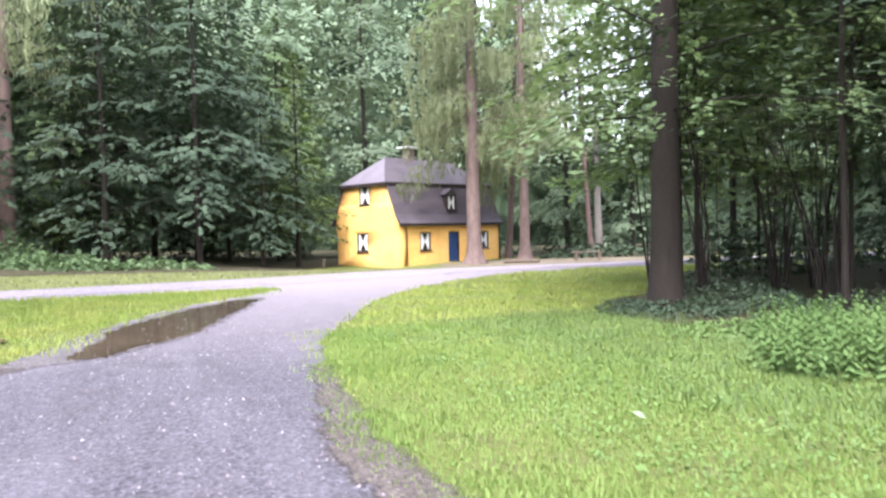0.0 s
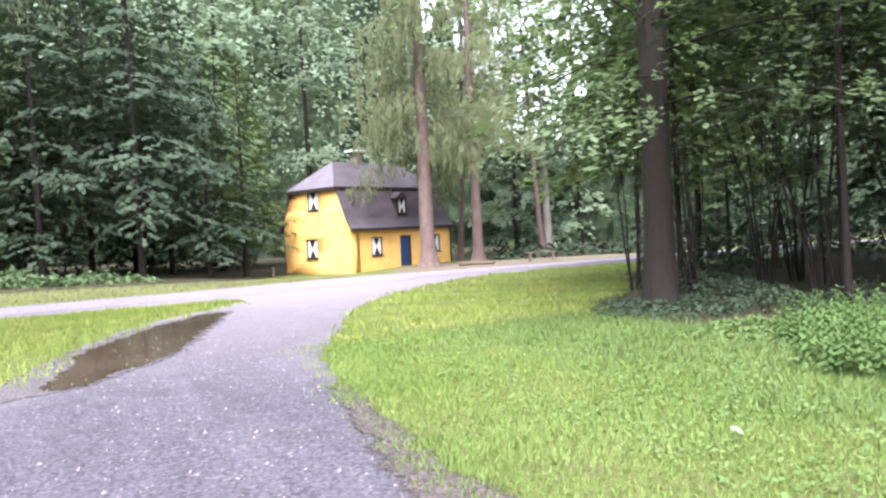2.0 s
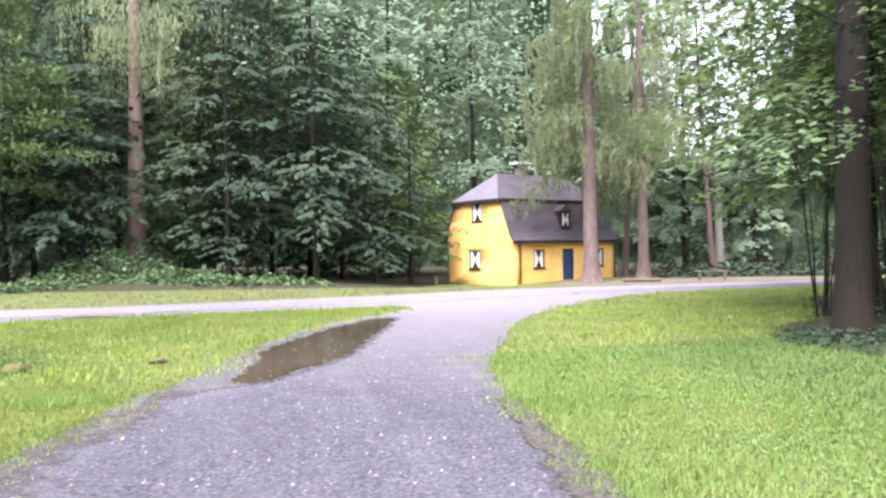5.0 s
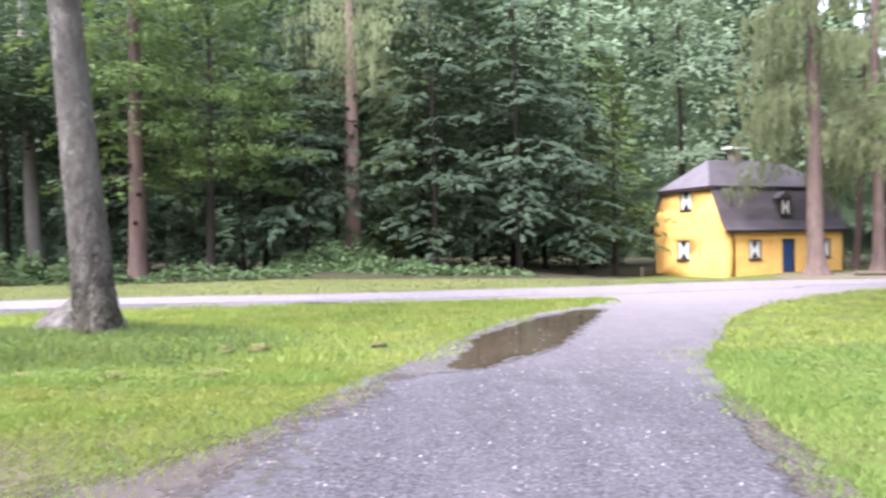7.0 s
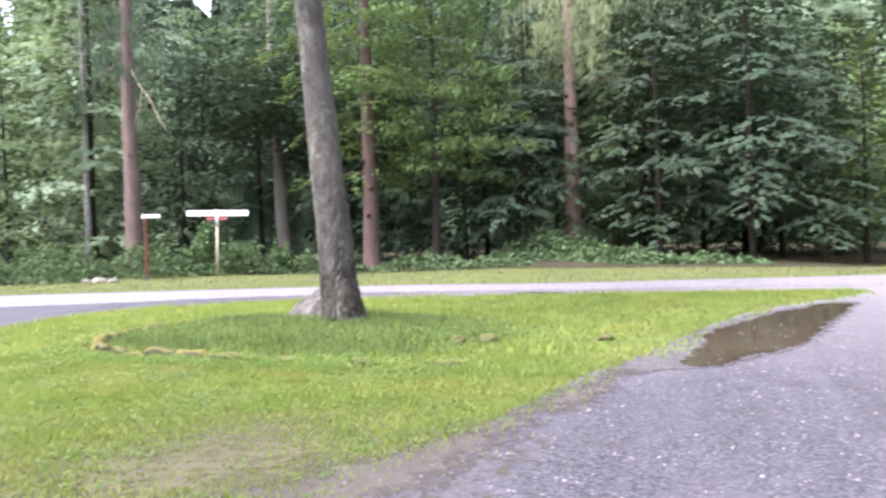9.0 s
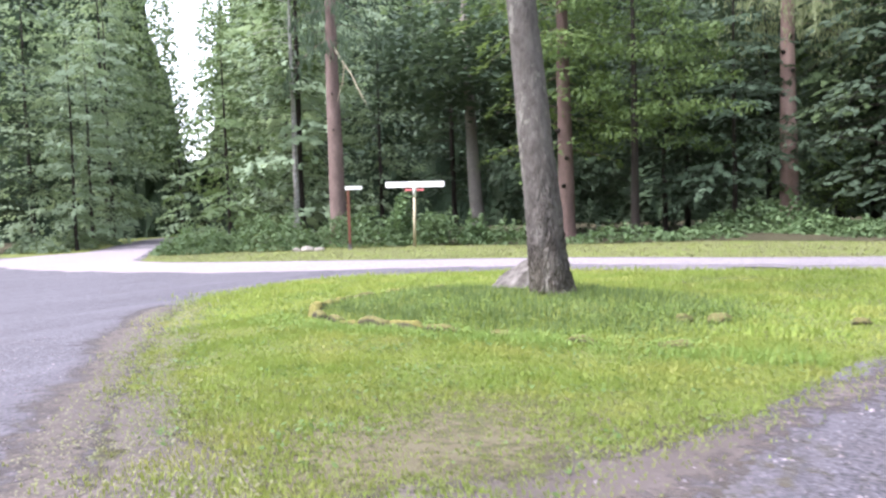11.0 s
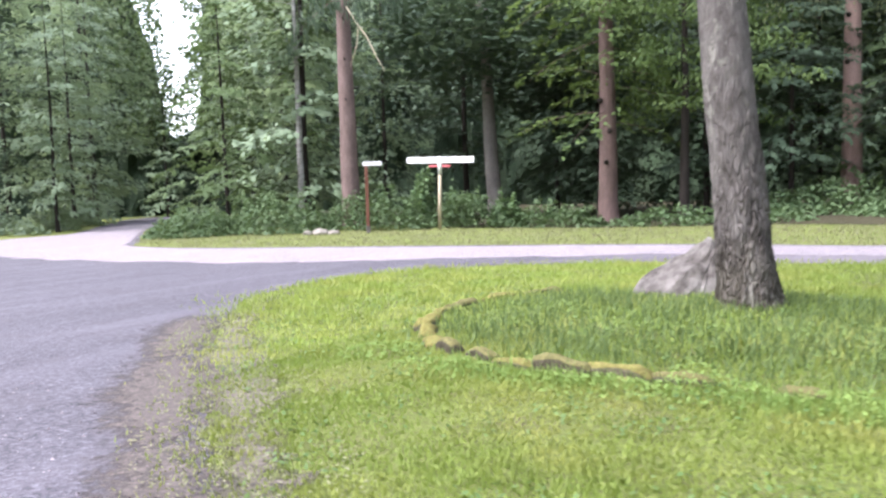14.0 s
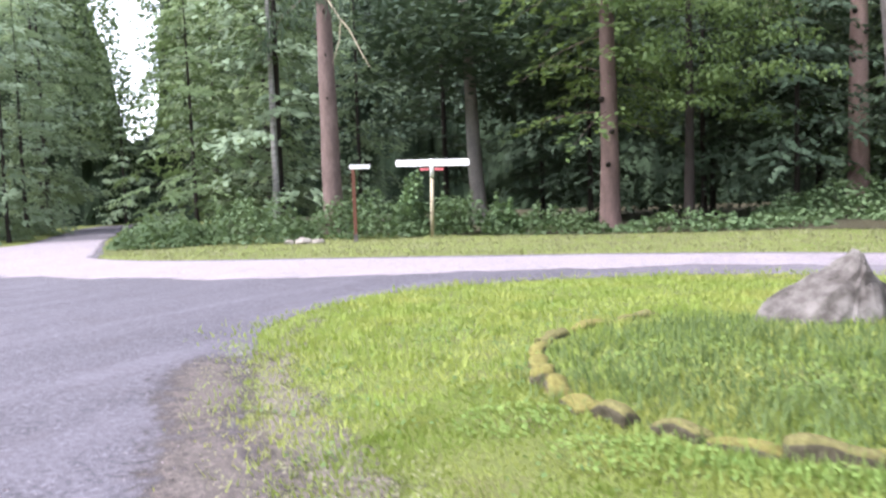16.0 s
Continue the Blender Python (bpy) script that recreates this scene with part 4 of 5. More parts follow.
brush("bramble_thicket", "broad low bramble thicket behind the signposts", [(-26.5, 31.5, 3.2, 1.6, 1.9), (-30.5, 29.5, 3.2, 2.2, 1.8), (-22.5, 33.0, 2.6, 1.2, 1.7), (-33.5, 27.5, 2.2, 2.6, 1.3), (-18.5, 33.6, 2.6, 1.0, 1.1)], 16000, 0.10, LEAF_BRUSH, 3)
brush("bramble_thicket", "bramble heap around the foot of the pine", [(-8.5, 38.6, 3.6, 1.8, 1.25), (-5.2, 37.0, 2.6, 1.2, 0.7)], 4200, 0.12, LEAF_BRUSH, 4)
brush("nettle_bank", "nettles and weeds along the forest edge", [(-13.5, 34.0, 3.0, 1.0, 0.8), (-1.5, 36.0, 3.0, 0.9, 0.5), (-10.5, 35.0, 2.0, 1.0, 0.6), (-3.5, 35.5, 2.0, 0.9, 0.6)], 3800, 0.10, LEAF_BRUSH, 5)
brush("weedy_bush", "leafy weeds and brambles at the wood's edge", [(7.6, 7.8, 1.4, 1.0, 0.28), (8.6, 6.0, 1.5, 1.4, 0.34), (6.4, 6.2, 1.2, 1.0, 0.22), (6.8, 8.4, 0.9, 0.8, 0.18)], 6000, 0.034, LEAF_WEED, 6)


def nettles(label, spots, count, seed):
    """Upright stalks, each with crossed pairs of drooping leaves that shrink to the tip."""
    g = np.random.default_rng(seed)
    V, F, C, N, U, Z = [], [], [], [], [], []
    for i in range(count):
        x, y, r, tall = spots[i % len(spots)]
        a, q = g.uniform(0, 2 * np.pi), r * math.sqrt(g.uniform(0, 1))
        sx, sy, hh = x + q * math.cos(a), y + q * math.sin(a), tall * g.uniform(0.6, 1.15)
        lx, ly = g.normal(0, 0.10, 2) * hh
        z0 = h1(sx, sy)
        t = np.linspace(0, 1, 4)
        tube(V, F, np.stack([sx + lx * t * t, sy + ly * t * t, z0 + hh * t - 0.02], 1), 0.006 * np.linspace(1, 0.4, 4), 3)
        for j in range(9):
            f = 0.28 + 0.72 * j / 8
            for side in (0, np.pi):
                b = j * np.pi / 2 + side + i
                L = 0.056 * (1.25 - 0.75 * f) * g.uniform(0.8, 1.2)
                C.append((sx + lx * f * f + math.cos(b) * L, sy + ly * f * f + math.sin(b) * L, z0 + hh * f - 0.25 * L))
                N.append((0.5 * math.cos(b) + g.normal(0, 0.2), 0.5 * math.sin(b) + g.normal(0, 0.2), 1.0))
                U.append((math.cos(b), math.sin(b), -0.45))
                Z.append(L)
    P, Q = leaf_quads(np.array(C), np.array(N), np.array(Z), 0.42, g, np.array(U))
    top = new("nettle_patch")
    tagged(part(top, "stems", quads_mesh("stems", np.concatenate(V), np.concatenate(F), LEAF_NETTLE)), kind="stuff")
    tagged(part(top, "leaves", quads_mesh("leaves", P, Q, LEAF_NETTLE)), kind="stuff")
    tagged(top, label, "nettles")


nettles("tall fresh green nettles at the wood's edge", [(5.9, 6.0, 0.7, 0.48), (6.6, 6.9, 0.8, 0.50), (6.6, 5.3, 0.8, 0.52), (7.4, 7.4, 0.9, 0.50), (7.7, 6.0, 1.0, 0.58)], 360, 61)
brush("weedy_bush", "low dark weeds around the foot of the oak", [(7.8, 11.6, 1.2, 0.8, 0.24), (9.2, 11.2, 1.3, 0.9, 0.45), (6.9, 11.0, 0.6, 0.5, 0.2), (10.2, 12.6, 1.4, 1.0, 0.5), (7.5, 10.5, 1.0, 0.7, 0.18), (8.8, 10.1, 1.1, 0.8, 0.32), (9.8, 9.2, 1.3, 1.0, 0.4), (10.8, 7.2, 1.2, 1.3, 0.4)], 8000, 0.040, LEAF_DARK, 7)
brush("roadside_weeds", "tall weeds along the edge of the lane", [(-49, 27.5, 3.0, 1.2, 1.2), (-54, 32.5, 3.0, 1.4, 1.3), (-60, 38.2, 3.4, 1.5, 1.3), (-38.5, 32.0, 3.0, 1.8, 1.0), (-44.5, 37.0, 3.0, 1.8, 1.3)], 5200, 0.17, LEAF_PALE, 8)
# leafy screens added where the wood's depth is only dark, to shut out light
brush("hazel_thicket", "leafy thicket added to keep the wood behind the oak dark", [(19.5, 8.0, 2.4, 4.5, 5.0), (20.5, 15.0, 2.6, 4.0, 5.0), (18.5, 0.5, 2.4, 4.5, 5.0), (14.6, 17.2, 1.6, 1.2, 2.4), (17.5, 19.2, 2.0, 1.2, 2.6), (12.4, 15.4, 1.3, 1.0, 1.9), (20.8, 20.6, 2.2, 1.2, 2.6), (24.5, 21.2, 2.5, 1.2, 2.8)], 10500, 0.11, LEAF_DARK, 15)
brush("hazel_thicket", "undergrowth added to keep the wood behind the signposts dark", [(-24, 57, 5, 2.5, 5.0), (-14, 58, 6, 2.5, 5.0), (-3, 58, 6, 2.5, 5.0), (5, 57, 4, 2.5, 4.0)], 5000, 0.20, LEAF_DARK, 16)
brush("undergrowth", "low undergrowth in the wood beyond the house", [(24, 41.5, 4.0, 1.5, 0.9), (31, 40, 4.0, 2.0, 1.2), (38, 39, 4.0, 2.0, 1.3), (28, 50, 6, 2, 3.2), (38, 48, 6, 2, 3.2), (18, 52, 5, 2, 3.0), (48, 44, 6, 2, 3.2)], 6500, 0.18, LEAF_DARK, 9)
brush("roadside_weeds", "low leafy weeds in front of the edging stones", [(-7.3, 8.85, 0.9, 0.25, 0.13), (-8.7, 8.95, 0.6, 0.30, 0.12), (-6.4, 9.0, 0.5, 0.28, 0.26), (-5.5, 9.05, 0.6, 0.26, 0.20), (-4.6, 9.2, 0.7, 0.28, 0.20), (-3.7, 9.5, 0.5, 0.25, 0.17), (-9.7, 9.4, 0.4, 0.4, 0.12)], 3000, 0.017, GRASS_LAWN, 12)
brush("roadside_weeds", "leafy green weeds inside the ring of stones", [(-8.6, 11.0, 1.1, 0.9, 0.24), (-7.2, 10.4, 1.0, 0.6, 0.22), (-5.2, 10.8, 1.4, 0.9, 0.22), (-4.0, 11.6, 1.2, 0.9, 0.20)], 3600, 0.017, GRASS_LAWN, 13)
brush("spruce_sapling", "young dark conifer thicket behind the signposts", [(-24.6, 32.6, 0.9, 0.7, 2.9), (-23.0, 33.4, 0.7, 0.6, 2.2), (-20.6, 33.4, 0.9, 0.6, 1.6)], 3000, 0.12, LEAF_BRUSH, 14)


def grass_field(name, label, box_, density, blade, width, seed, taken, mat=GRASS, fray=0.12):
    """Blades of grass over a stretch of the plan, thinner where the soil shows, none on the roads."""
    g = np.random.default_rng(seed)
    x0, y0, x1, y1 = box_
    n = int((x1 - x0) * (y1 - y0) * density)
    x, y = g.uniform(x0, x1, n), g.uniform(y0, y1, n)
    ok = taken(x + g.normal(0, fray, n), y + g.normal(0, fray, n))
    ok &= ~inside(x, y, PUDDLE)
    x, y = x[ok], y[ok]
    p = np.array([noise.noise(Vector((a * 0.8, b * 0.8, 3.0))) for a, b in zip(x, y)])
    ok = g.uniform(-0.95, 0.12, len(x)) < p
    x, y, p = x[ok], y[ok], p[ok]
    n = len(x)
    L = blade * g.uniform(0.5, 1.25, n) * (0.8 + 0.6 * np.clip(p, -0.3, 0.6))
    a, w = g.uniform(0, 2 * np.pi, n), width * g.uniform(0.7, 1.3, n)
    lean = g.uniform(0.1, 0.9, n) * L
    b = a + np.pi / 2 + g.normal(0, 0.5, n)
    z = height(x, y)
    P = np.stack([np.stack([x - np.cos(a) * w, y - np.sin(a) * w, z], 1), np.stack([x + np.cos(a) * w, y + np.sin(a) * w, z], 1),
                  np.stack([x + np.cos(b) * lean, y + np.sin(b) * lean, z + np.sqrt(np.maximum(L * L - lean * lean, 0.0004))], 1)], 1).reshape(-1, 3)
    tagged(new(name, quads_mesh(name, P, np.arange(3 * n).reshape(-1, 3), mat)), label, "grass", kind="stuff")


def on_island(x, y):
    return inside(x, y, LOOP_ISLAND) & ~inside(x, y, PUDDLE) & ~inside(x + 0.15, y - 0.15, PUDDLE)


def off_road(x, y):
    return ~inside(x, y, LOOP_OUT)


def lawn(x, y):
    return off_road(x, y) & ~inside(x, y, FLOOR_E)


def worn_tip(x, y):
    """The island, trodden thin in patches towards its tip."""
    bare = np.clip((7.6 - y + 0.12 * (x + 6)) / 3.0, 0, 1) * np.clip((x + 8.0) / 1.8, 0, 1)
    patch = np.array([noise.noise(Vector((a * 1.5, b * 1.5, 7.0))) + 0.6 * noise.noise(Vector((a * 4.5, b * 4.5, 2.0))) for a, b in zip(x, y)])
    return on_island(x, y) & (patch > -0.95 + 0.36 * bare)


grass_field("grass", "fresh green grass on the lawn beside the road", (1.0, 3.0, 9.5, 11.5), 1650, 0.070, 0.0064, 1, lawn, GRASS_LAWN)
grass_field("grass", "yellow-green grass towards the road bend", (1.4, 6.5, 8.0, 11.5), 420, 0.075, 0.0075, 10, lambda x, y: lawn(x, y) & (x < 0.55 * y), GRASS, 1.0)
grass_field("grass", "fresh green grass on the lawn beside the road", (1.4, 11.5, 17, 24.6), 260, 0.10, 0.012, 2, lawn, GRASS)
grass_field("grass", "fresh green grass on the island", (-10.5, 3.4, -1.8, 10.5), 2250, 0.060, 0.0086, 3, worn_tip, GRASS, 0.24)
grass_field("grass", "fresh green grass on the island", (-15.2, 10.5, 2.4, 21.2), 420, 0.12, 0.012, 4, on_island, GRASS, 0.36)
grass_field("grass", "fresh green grass on the island", (-15.2, 7.0, -10.5, 10.5), 700, 0.085, 0.009, 6, on_island, GRASS, 0.24)
grass_field("grass", "yellowish verge grass along the crossing", (-42, 19, 14, 36), 60, 0.11, 0.016, 5, lambda x, y: off_road(x, y) & ~inside(x, y, FLOOR_N), GRASS_DRY)
grass_field("grass", "taller darker weedy grass at the wood's edge", (3.6, 3.2, 8.6, 11.8), 520, 0.14, 0.009, 8, lambda x, y: lawn(x, y) & (x > 4.2 + 0.5 * np.sin(y * 2.1)), GRASS_DEEP, 0.7)


def in_ring(x, y):
    return ((x + 7.0) / 3.2) ** 2 + ((y - 11.9) / 2.55) ** 2 < 1


grass_field("grass", "taller dull green grass inside the ring of stones", (-10.3, 9.2, -2.6, 14.6), 620, 0.19, 0.008, 7, in_ring, GRASS_DEEP, 0.3)
grass_field("grass", "rank tufts along the bank of the ring", (-8.9, 8.7, -2.4, 9.9), 900, 0.15, 0.007, 9, lambda x, y: np.abs(y - 9.12 - 0.03 * (x + 5.5) ** 2 * (x > -5.5)) < 0.24, GRASS_LAWN, 0.12)


def clover(name, label, box_, count, leaf, seed, taken, mat=LEAF_WEED):
    g = np.random.default_rng(seed)
    x0, y0, x1, y1 = box_
    k = count // 14
    cx, cy = g.uniform(x0, x1, k), g.uniform(y0, y1, k)
    x, y = np.repeat(cx, 14) + g.normal(0, 0.13, k * 14), np.repeat(cy, 14) + g.normal(0, 0.13, k * 14)
    ok = taken(x, y)
    x, y = x[ok], y[ok]
    n = len(x)
    C = np.stack([x, y, height(x, y) + g.uniform(0.02, 0.07, n)], 1)
    N = np.stack([g.normal(0, 0.45, n), g.normal(0, 0.45, n), np.ones(n)], 1)
    P, Q = leaf_quads(C, N, leaf, 0.6, g)
    tagged(new(name, quads_mesh(name, P, Q, mat)), label, "weeds", kind="stuff")


clover("broadleaf_weeds", "broad-leaved weeds among the lawn grass", (2.5, 3.0, 9.0, 11.0), 15000, 0.017, 21, lawn)
clover("broadleaf_weeds", "broad-leaved weeds among the island grass", (-12.5, 4.5, -2.5, 15.0), 4200, 0.022, 22, on_island)

clover("broadleaf_weeds", "low straw-coloured weeds creeping over the gravelly verge", (-14, 3.0, -3.2, 12.5), 26000, 0.012, 23, lambda x, y: on_island(x + 0.30, y + 0.36) & ~on_island(x - 0.55, y - 0.66), GRASS_DRY)


def loose_stones():
    g = np.random.default_rng(31)
    n = 9000
    x, y = g.uniform(-12, 2.2, n), g.uniform(2.5, 17, n)
    ok = inside(x, y, LOOP_OUT) & ~inside(x, y, LOOP_ISLAND)
    x, y = x[ok], y[ok]
    s = 0.017 * g.uniform(0.2, 1.0, len(x)) ** 3 + 0.004
    o = np.array([[1, 0, 0], [0, 1, 0.1], [-1, 0, 0], [0, -1, 0.1], [0.1, 0, 0.8]])
    P = (np.stack([x, y, np.full(len(x), 0.008)], 1)[:, None] + o[None] * s[:, None, None] * g.uniform(0.6, 1.4, (len(x), 5, 1))).reshape(-1, 3)
    i = np.arange(len(x))[:, None] * 5
    Fc = np.concatenate([i + np.array([[0, 1, 4]]), i + np.array([[1, 2, 4]]), i + np.array([[2, 3, 4]]), i + np.array([[3, 0, 4]])])
    tagged(new("loose_stones", quads_mesh("loose_stones", P, Fc, ROAD_PALE)), "small loose pale stones on the road", "gravel", kind="stuff")


loose_stones()


# ---- the house ----
HW, HD = 7.9, 5.85   # length of the front, depth of the gable
EAVE, CORNICE, RIDGE = 2.32, 4.62, 6.25
house = new("house")
house.matrix_basis = pose(11.15, 40.9, -0.34, 0, 0, 25) @ Matrix.Diagonal((1.04, 1.0, 0.985, 1))
tagged(house, "small yellow plastered house with a curved dark mansard roof", "house")
CURVE = [(0.0, EAVE), (0.18, 2.75), (0.42, 3.35), (0.70, 4.0), (0.98, CORNICE)]   # inset of the bell-shaped gable by height


def wall(name, outline, holes, m, thick=0.28, bow=0.0):
    """A wall with its openings; a bowed one has its corners rounded off below the eaves."""
    bm = bmesh.new()
    fill_outline(bm, [[(x, 0, z) for x, z in outline]] + [[(x0, 0, z0), (x1, 0, z0), (x1, 0, z1), (x0, 0, z1)] for x0, z0, x1, z1 in holes])
    if bow:
        cuts = [((x, 0, 0), (1, 0, 0)) for i in range(1, 9) for x in (bow * i / 8, HD - bow * i / 8)] + [((0, 0, z), (0, 0, 1)) for z in (1.2, 1.6, 2.0, 2.3, 2.6, 2.9, 3.2, 3.6, 4.1)]
        for co, no in cuts:
            bmesh.ops.bisect_plane(bm, geom=bm.verts[:] + bm.edges[:] + bm.faces[:], plane_co=co, plane_no=no)
    r = bmesh.ops.extrude_face_region(bm, geom=list(bm.faces))
    bmesh.ops.translate(bm, verts=[e for e in r["geom"] if isinstance(e, bmesh.types.BMVert)], vec=(0, thick, 0))
    if bow:
        for v in bm.verts:
            z = v.co.z
            inset = float(np.interp(z, [c[1] for c in CURVE], [c[0] for c in CURVE]))
            rr = bow * float(np.interp(z, (1.9, 2.9), (1.0, 0.10)))
            d = rr - min(max(min(v.co.x, HD - v.co.x) - inset, 0.0), rr)
            v.co.y += rr - math.sqrt(max(rr * rr - d * d, 0.0))
            v.co.y -= 0.22 * math.sin(math.pi * v.co.x / HD) * float(np.interp(z, (2.0, 3.4), (1.0, 0.0)))
    return part(house, name, from_bm(name, bm, PLASTER, bool(bow)), m)


bell = [(0, -0.4), (HD, -0.4)] + [(HD - i, z) for i, z in CURVE] + [(i, z) for i, z in reversed(CURVE)]
GABLE = pose(0, HD, 0, 0, 0, -90)      # x runs from the back corner to the front corner
G_HOLES = [(2.45, 0.72, 3.45, 1.80), (2.45, 3.42, 3.42, 4.52)]
F_HOLES = [(1.55, 0.72, 2.35, 1.78), (3.68, 0.0, 4.55, 1.80), (6.15, 0.72, 6.95, 1.78)]
wall("gable_wall", bell, G_HOLES, GABLE, bow=0.42)
wall("gable_wall", bell, [], pose(HW - 0.28, HD, 0, 0, 0, -90))
wall("front_wall", [(0.48, -0.4), (HW - 0.285, -0.4), (HW - 0.285, EAVE), (0.48, EAVE)], F_HOLES, pose(0, 0.0, 0))
wall("back_wall", [(0.48, -0.4), (HW - 0.285, -0.4), (HW - 0.285, EAVE), (0.48, EAVE)], [], pose(0, HD - 0.28, 0))


def sheet(name, rows, mat, thick=0.09):
    """A roof surface through rows of points, given a thickness."""
    k = len(rows[0])
    v = [p for r in rows for p in r]
    f = [(i * k + j, i * k + j + 1, (i + 1) * k + j + 1, (i + 1) * k + j) for i in range(len(rows) - 1) for j in range(k - 1)]
    bm = bmesh.new()
    bv = [bm.verts.new(p) for p in v]
    for q in f:
        bm.faces.new([bv[i] for i in q])
    bmesh.ops.remove_doubles(bm, verts=bm.verts, dist=0.001)
    me = from_bm(name, bm, mat)
    ob = part(house, name, me)
    so = ob.modifiers.new("thickness", "SOLIDIFY")
    so.thickness, so.offset = thick, 0
    return ob


SLOPE = [(-0.28, EAVE - 0.06), (-0.12, EAVE + 0.10)] + [(i - 0.03, z + 0.05) for i, z in CURVE[1:]]
xs_roof = [-0.04 + (HW + 0.08) * i / 6 for i in range(7)]
sheet("lower_roof", [[(x, i, z) for x in xs_roof] for i, z in SLOPE], ROOF)
sheet("lower_roof", [[(x, HD - i, z) for x in xs_roof] for i, z in SLOPE], ROOF)
mid, hip, ci = HD / 2, 1.55, 0.80
for side in (-1, 1):
    y0 = mid + side * (mid - ci)
    sheet("upper_roof", [[(-0.18, y0, CORNICE), (HW + 0.18, y0, CORNICE)], [(hip, mid, RIDGE), (HW - hip, mid, RIDGE)]], ROOF)
for x0, x1 in ((-0.18, hip), (HW + 0.18, HW - hip)):
    bm = bmesh.new()
    bm.faces.new([bm.verts.new(p) for p in ((x0, ci, CORNICE), (x0, HD - ci, CORNICE), (x1, mid, RIDGE))])
    ob = part(house, "hip_roof", from_bm("hip_roof", bm, mottled("hip_slates" + str(x0), (0.11, 0.095, 0.115), (0.20, 0.18, 0.21), 0.8, 0.5, 9, 0.5, 0.02)))
    so = ob.modifiers.new("thickness", "SOLIDIFY")
    so.thickness, so.offset = 0.09, 0
bm = bmesh.new()
box(bm, (0.12, HD - 2 * ci + 0.06, 0.13), (-0.14, mid, CORNICE - 0.09))
box(bm, (HW, 0.07, 0.10), (HW / 2, ci - 0.02, CORNICE - 0.05))
box(bm, (HW + 0.1, 0.10, 0.12), (HW / 2, -0.24, EAVE - 0.13))
part(house, "cornice", from_bm("cornice", bm, TIMBER))
bm = bmesh.new()
box(bm, (0.52, 0.5, 1.2), (hip + 1.75, mid, RIDGE + 0.05))
part(house, "chimney", from_bm("chimney", bm, mottled("chimney_brick", (0.13, 0.10, 0.09), (0.24, 0.20, 0.18), 2, 0.9, 20, 0.4, 0.02)))
bm = bmesh.new()
box(bm, (1.05, 0.9, 0.10), (hip + 1.75, mid, RIDGE + 0.70), 0, 0.02)
part(house, "chimney_cap", from_bm("chimney_cap", bm, WHITE))


def shuttered_window(w, h, m, name="window"):
    """A window with its closed shutters, painted with a white hourglass on dark boards."""
    bm = bmesh.new()
    for sx in (-1, 1):
        box(bm, (0.07, 0.10, h), (sx * (w / 2 - 0.035), 0, h / 2))
    for z in (0.035, h - 0.035):
        box(bm, (w - 0.14, 0.10, 0.07), (0, 0, z))
    box(bm, (w + 0.12, 0.16, 0.05), (0, -0.05, -0.027))
    top = part(house, name, from_bm("frame", bm, TIMBER), m)
    a, z0, z1 = w / 2 - 0.08, 0.08, h - 0.08
    for sx in (-1, 1):
        bm = bmesh.new()
        box(bm, (a - 0.006, 0.035, z1 - z0), (sx * a / 2, 0.0, h / 2), 0, 0.006)
        part(top, "shutter", from_bm("shutter", bm, WHITE))
    bm = bmesh.new()
    c = h / 2
    for zz, s in ((z0 + 0.004, 1), (z1 - 0.004, -1)):
        f = [bm.verts.new(p) for p in ((-a * 0.62, -0.022, zz), (a * 0.62, -0.022, zz), (0, -0.022, c - s * 0.03))]
        bm.faces.new(f)
    r = bmesh.ops.extrude_face_region(bm, geom=list(bm.faces))
    bmesh.ops.translate(bm, verts=[e for e in r["geom"] if isinstance(e, bmesh.types.BMVert)], vec=(0, -0.006, 0))
    part(top, "painted_wedge", from_bm("painted_wedge", bm, TIMBER))


for x0, z0, x1, z1 in F_HOLES[::2]:
    shuttered_window(x1 - x0, z1 - z0, pose((x0 + x1) / 2, 0.08, z0))
for x0, z0, x1, z1 in G_HOLES:
    shuttered_window(x1 - x0, z1 - z0, GABLE @ pose((x0 + x1) / 2, 0.08 if z0 > 2 else -0.14, z0))
bm = bmesh.new()
for sx in (3.71, 4.52):
    box(bm, (0.06, 0.12, 1.80), (sx, 0.10, 0.90))
box(bm, (0.75, 0.12, 0.08), (4.115, 0.10, 1.76))
frame_ob = part(house, "door_frame", from_bm("door_frame", bm, TIMBER))
bm = bmesh.new()
for i in range(5):
    box(bm, (0.146, 0.05, 1.71), (3.741 + 0.075 + 0.150 * i, 0.13, 0.865), 0, 0.008)
door_ob = part(house, "door", from_bm("door", bm, BLUE))
bm = bmesh.new()
box(bm, (0.03, 0.05, 0.14), (4.38, 0.09, 0.9), 0, 0.008)
part(door_ob, "handle", from_bm("handle", bm, TIMBER))
# dormer on the lower slope
bm = bmesh.new()
box(bm, (0.80, 0.75, 1.05), (4.1, 0.62, 3.52))
part(house, "dormer", from_bm("dormer", bm, TIMBER))
bm = bmesh.new()
rr = [bm.verts.new(p) for p in ((3.58, 0.10, 3.98), (4.62, 0.10, 3.98), (4.1, 0.10, 4.34), (3.58, 1.1, 3.98), (4.62, 1.1, 3.98), (4.1, 1.1, 4.34))]
for q in ((0, 1, 2), (3, 5, 4), (0, 2, 5, 3), (1, 4, 5, 2), (0, 3, 4, 1)):
    bm.faces.new([rr[i] for i in q])
part(house, "dormer_roof", from_bm("dormer_roof", bm, ROOF))
shuttered_window(0.66, 0.92, pose(4.1, 0.19, 3.04), "dormer_window")


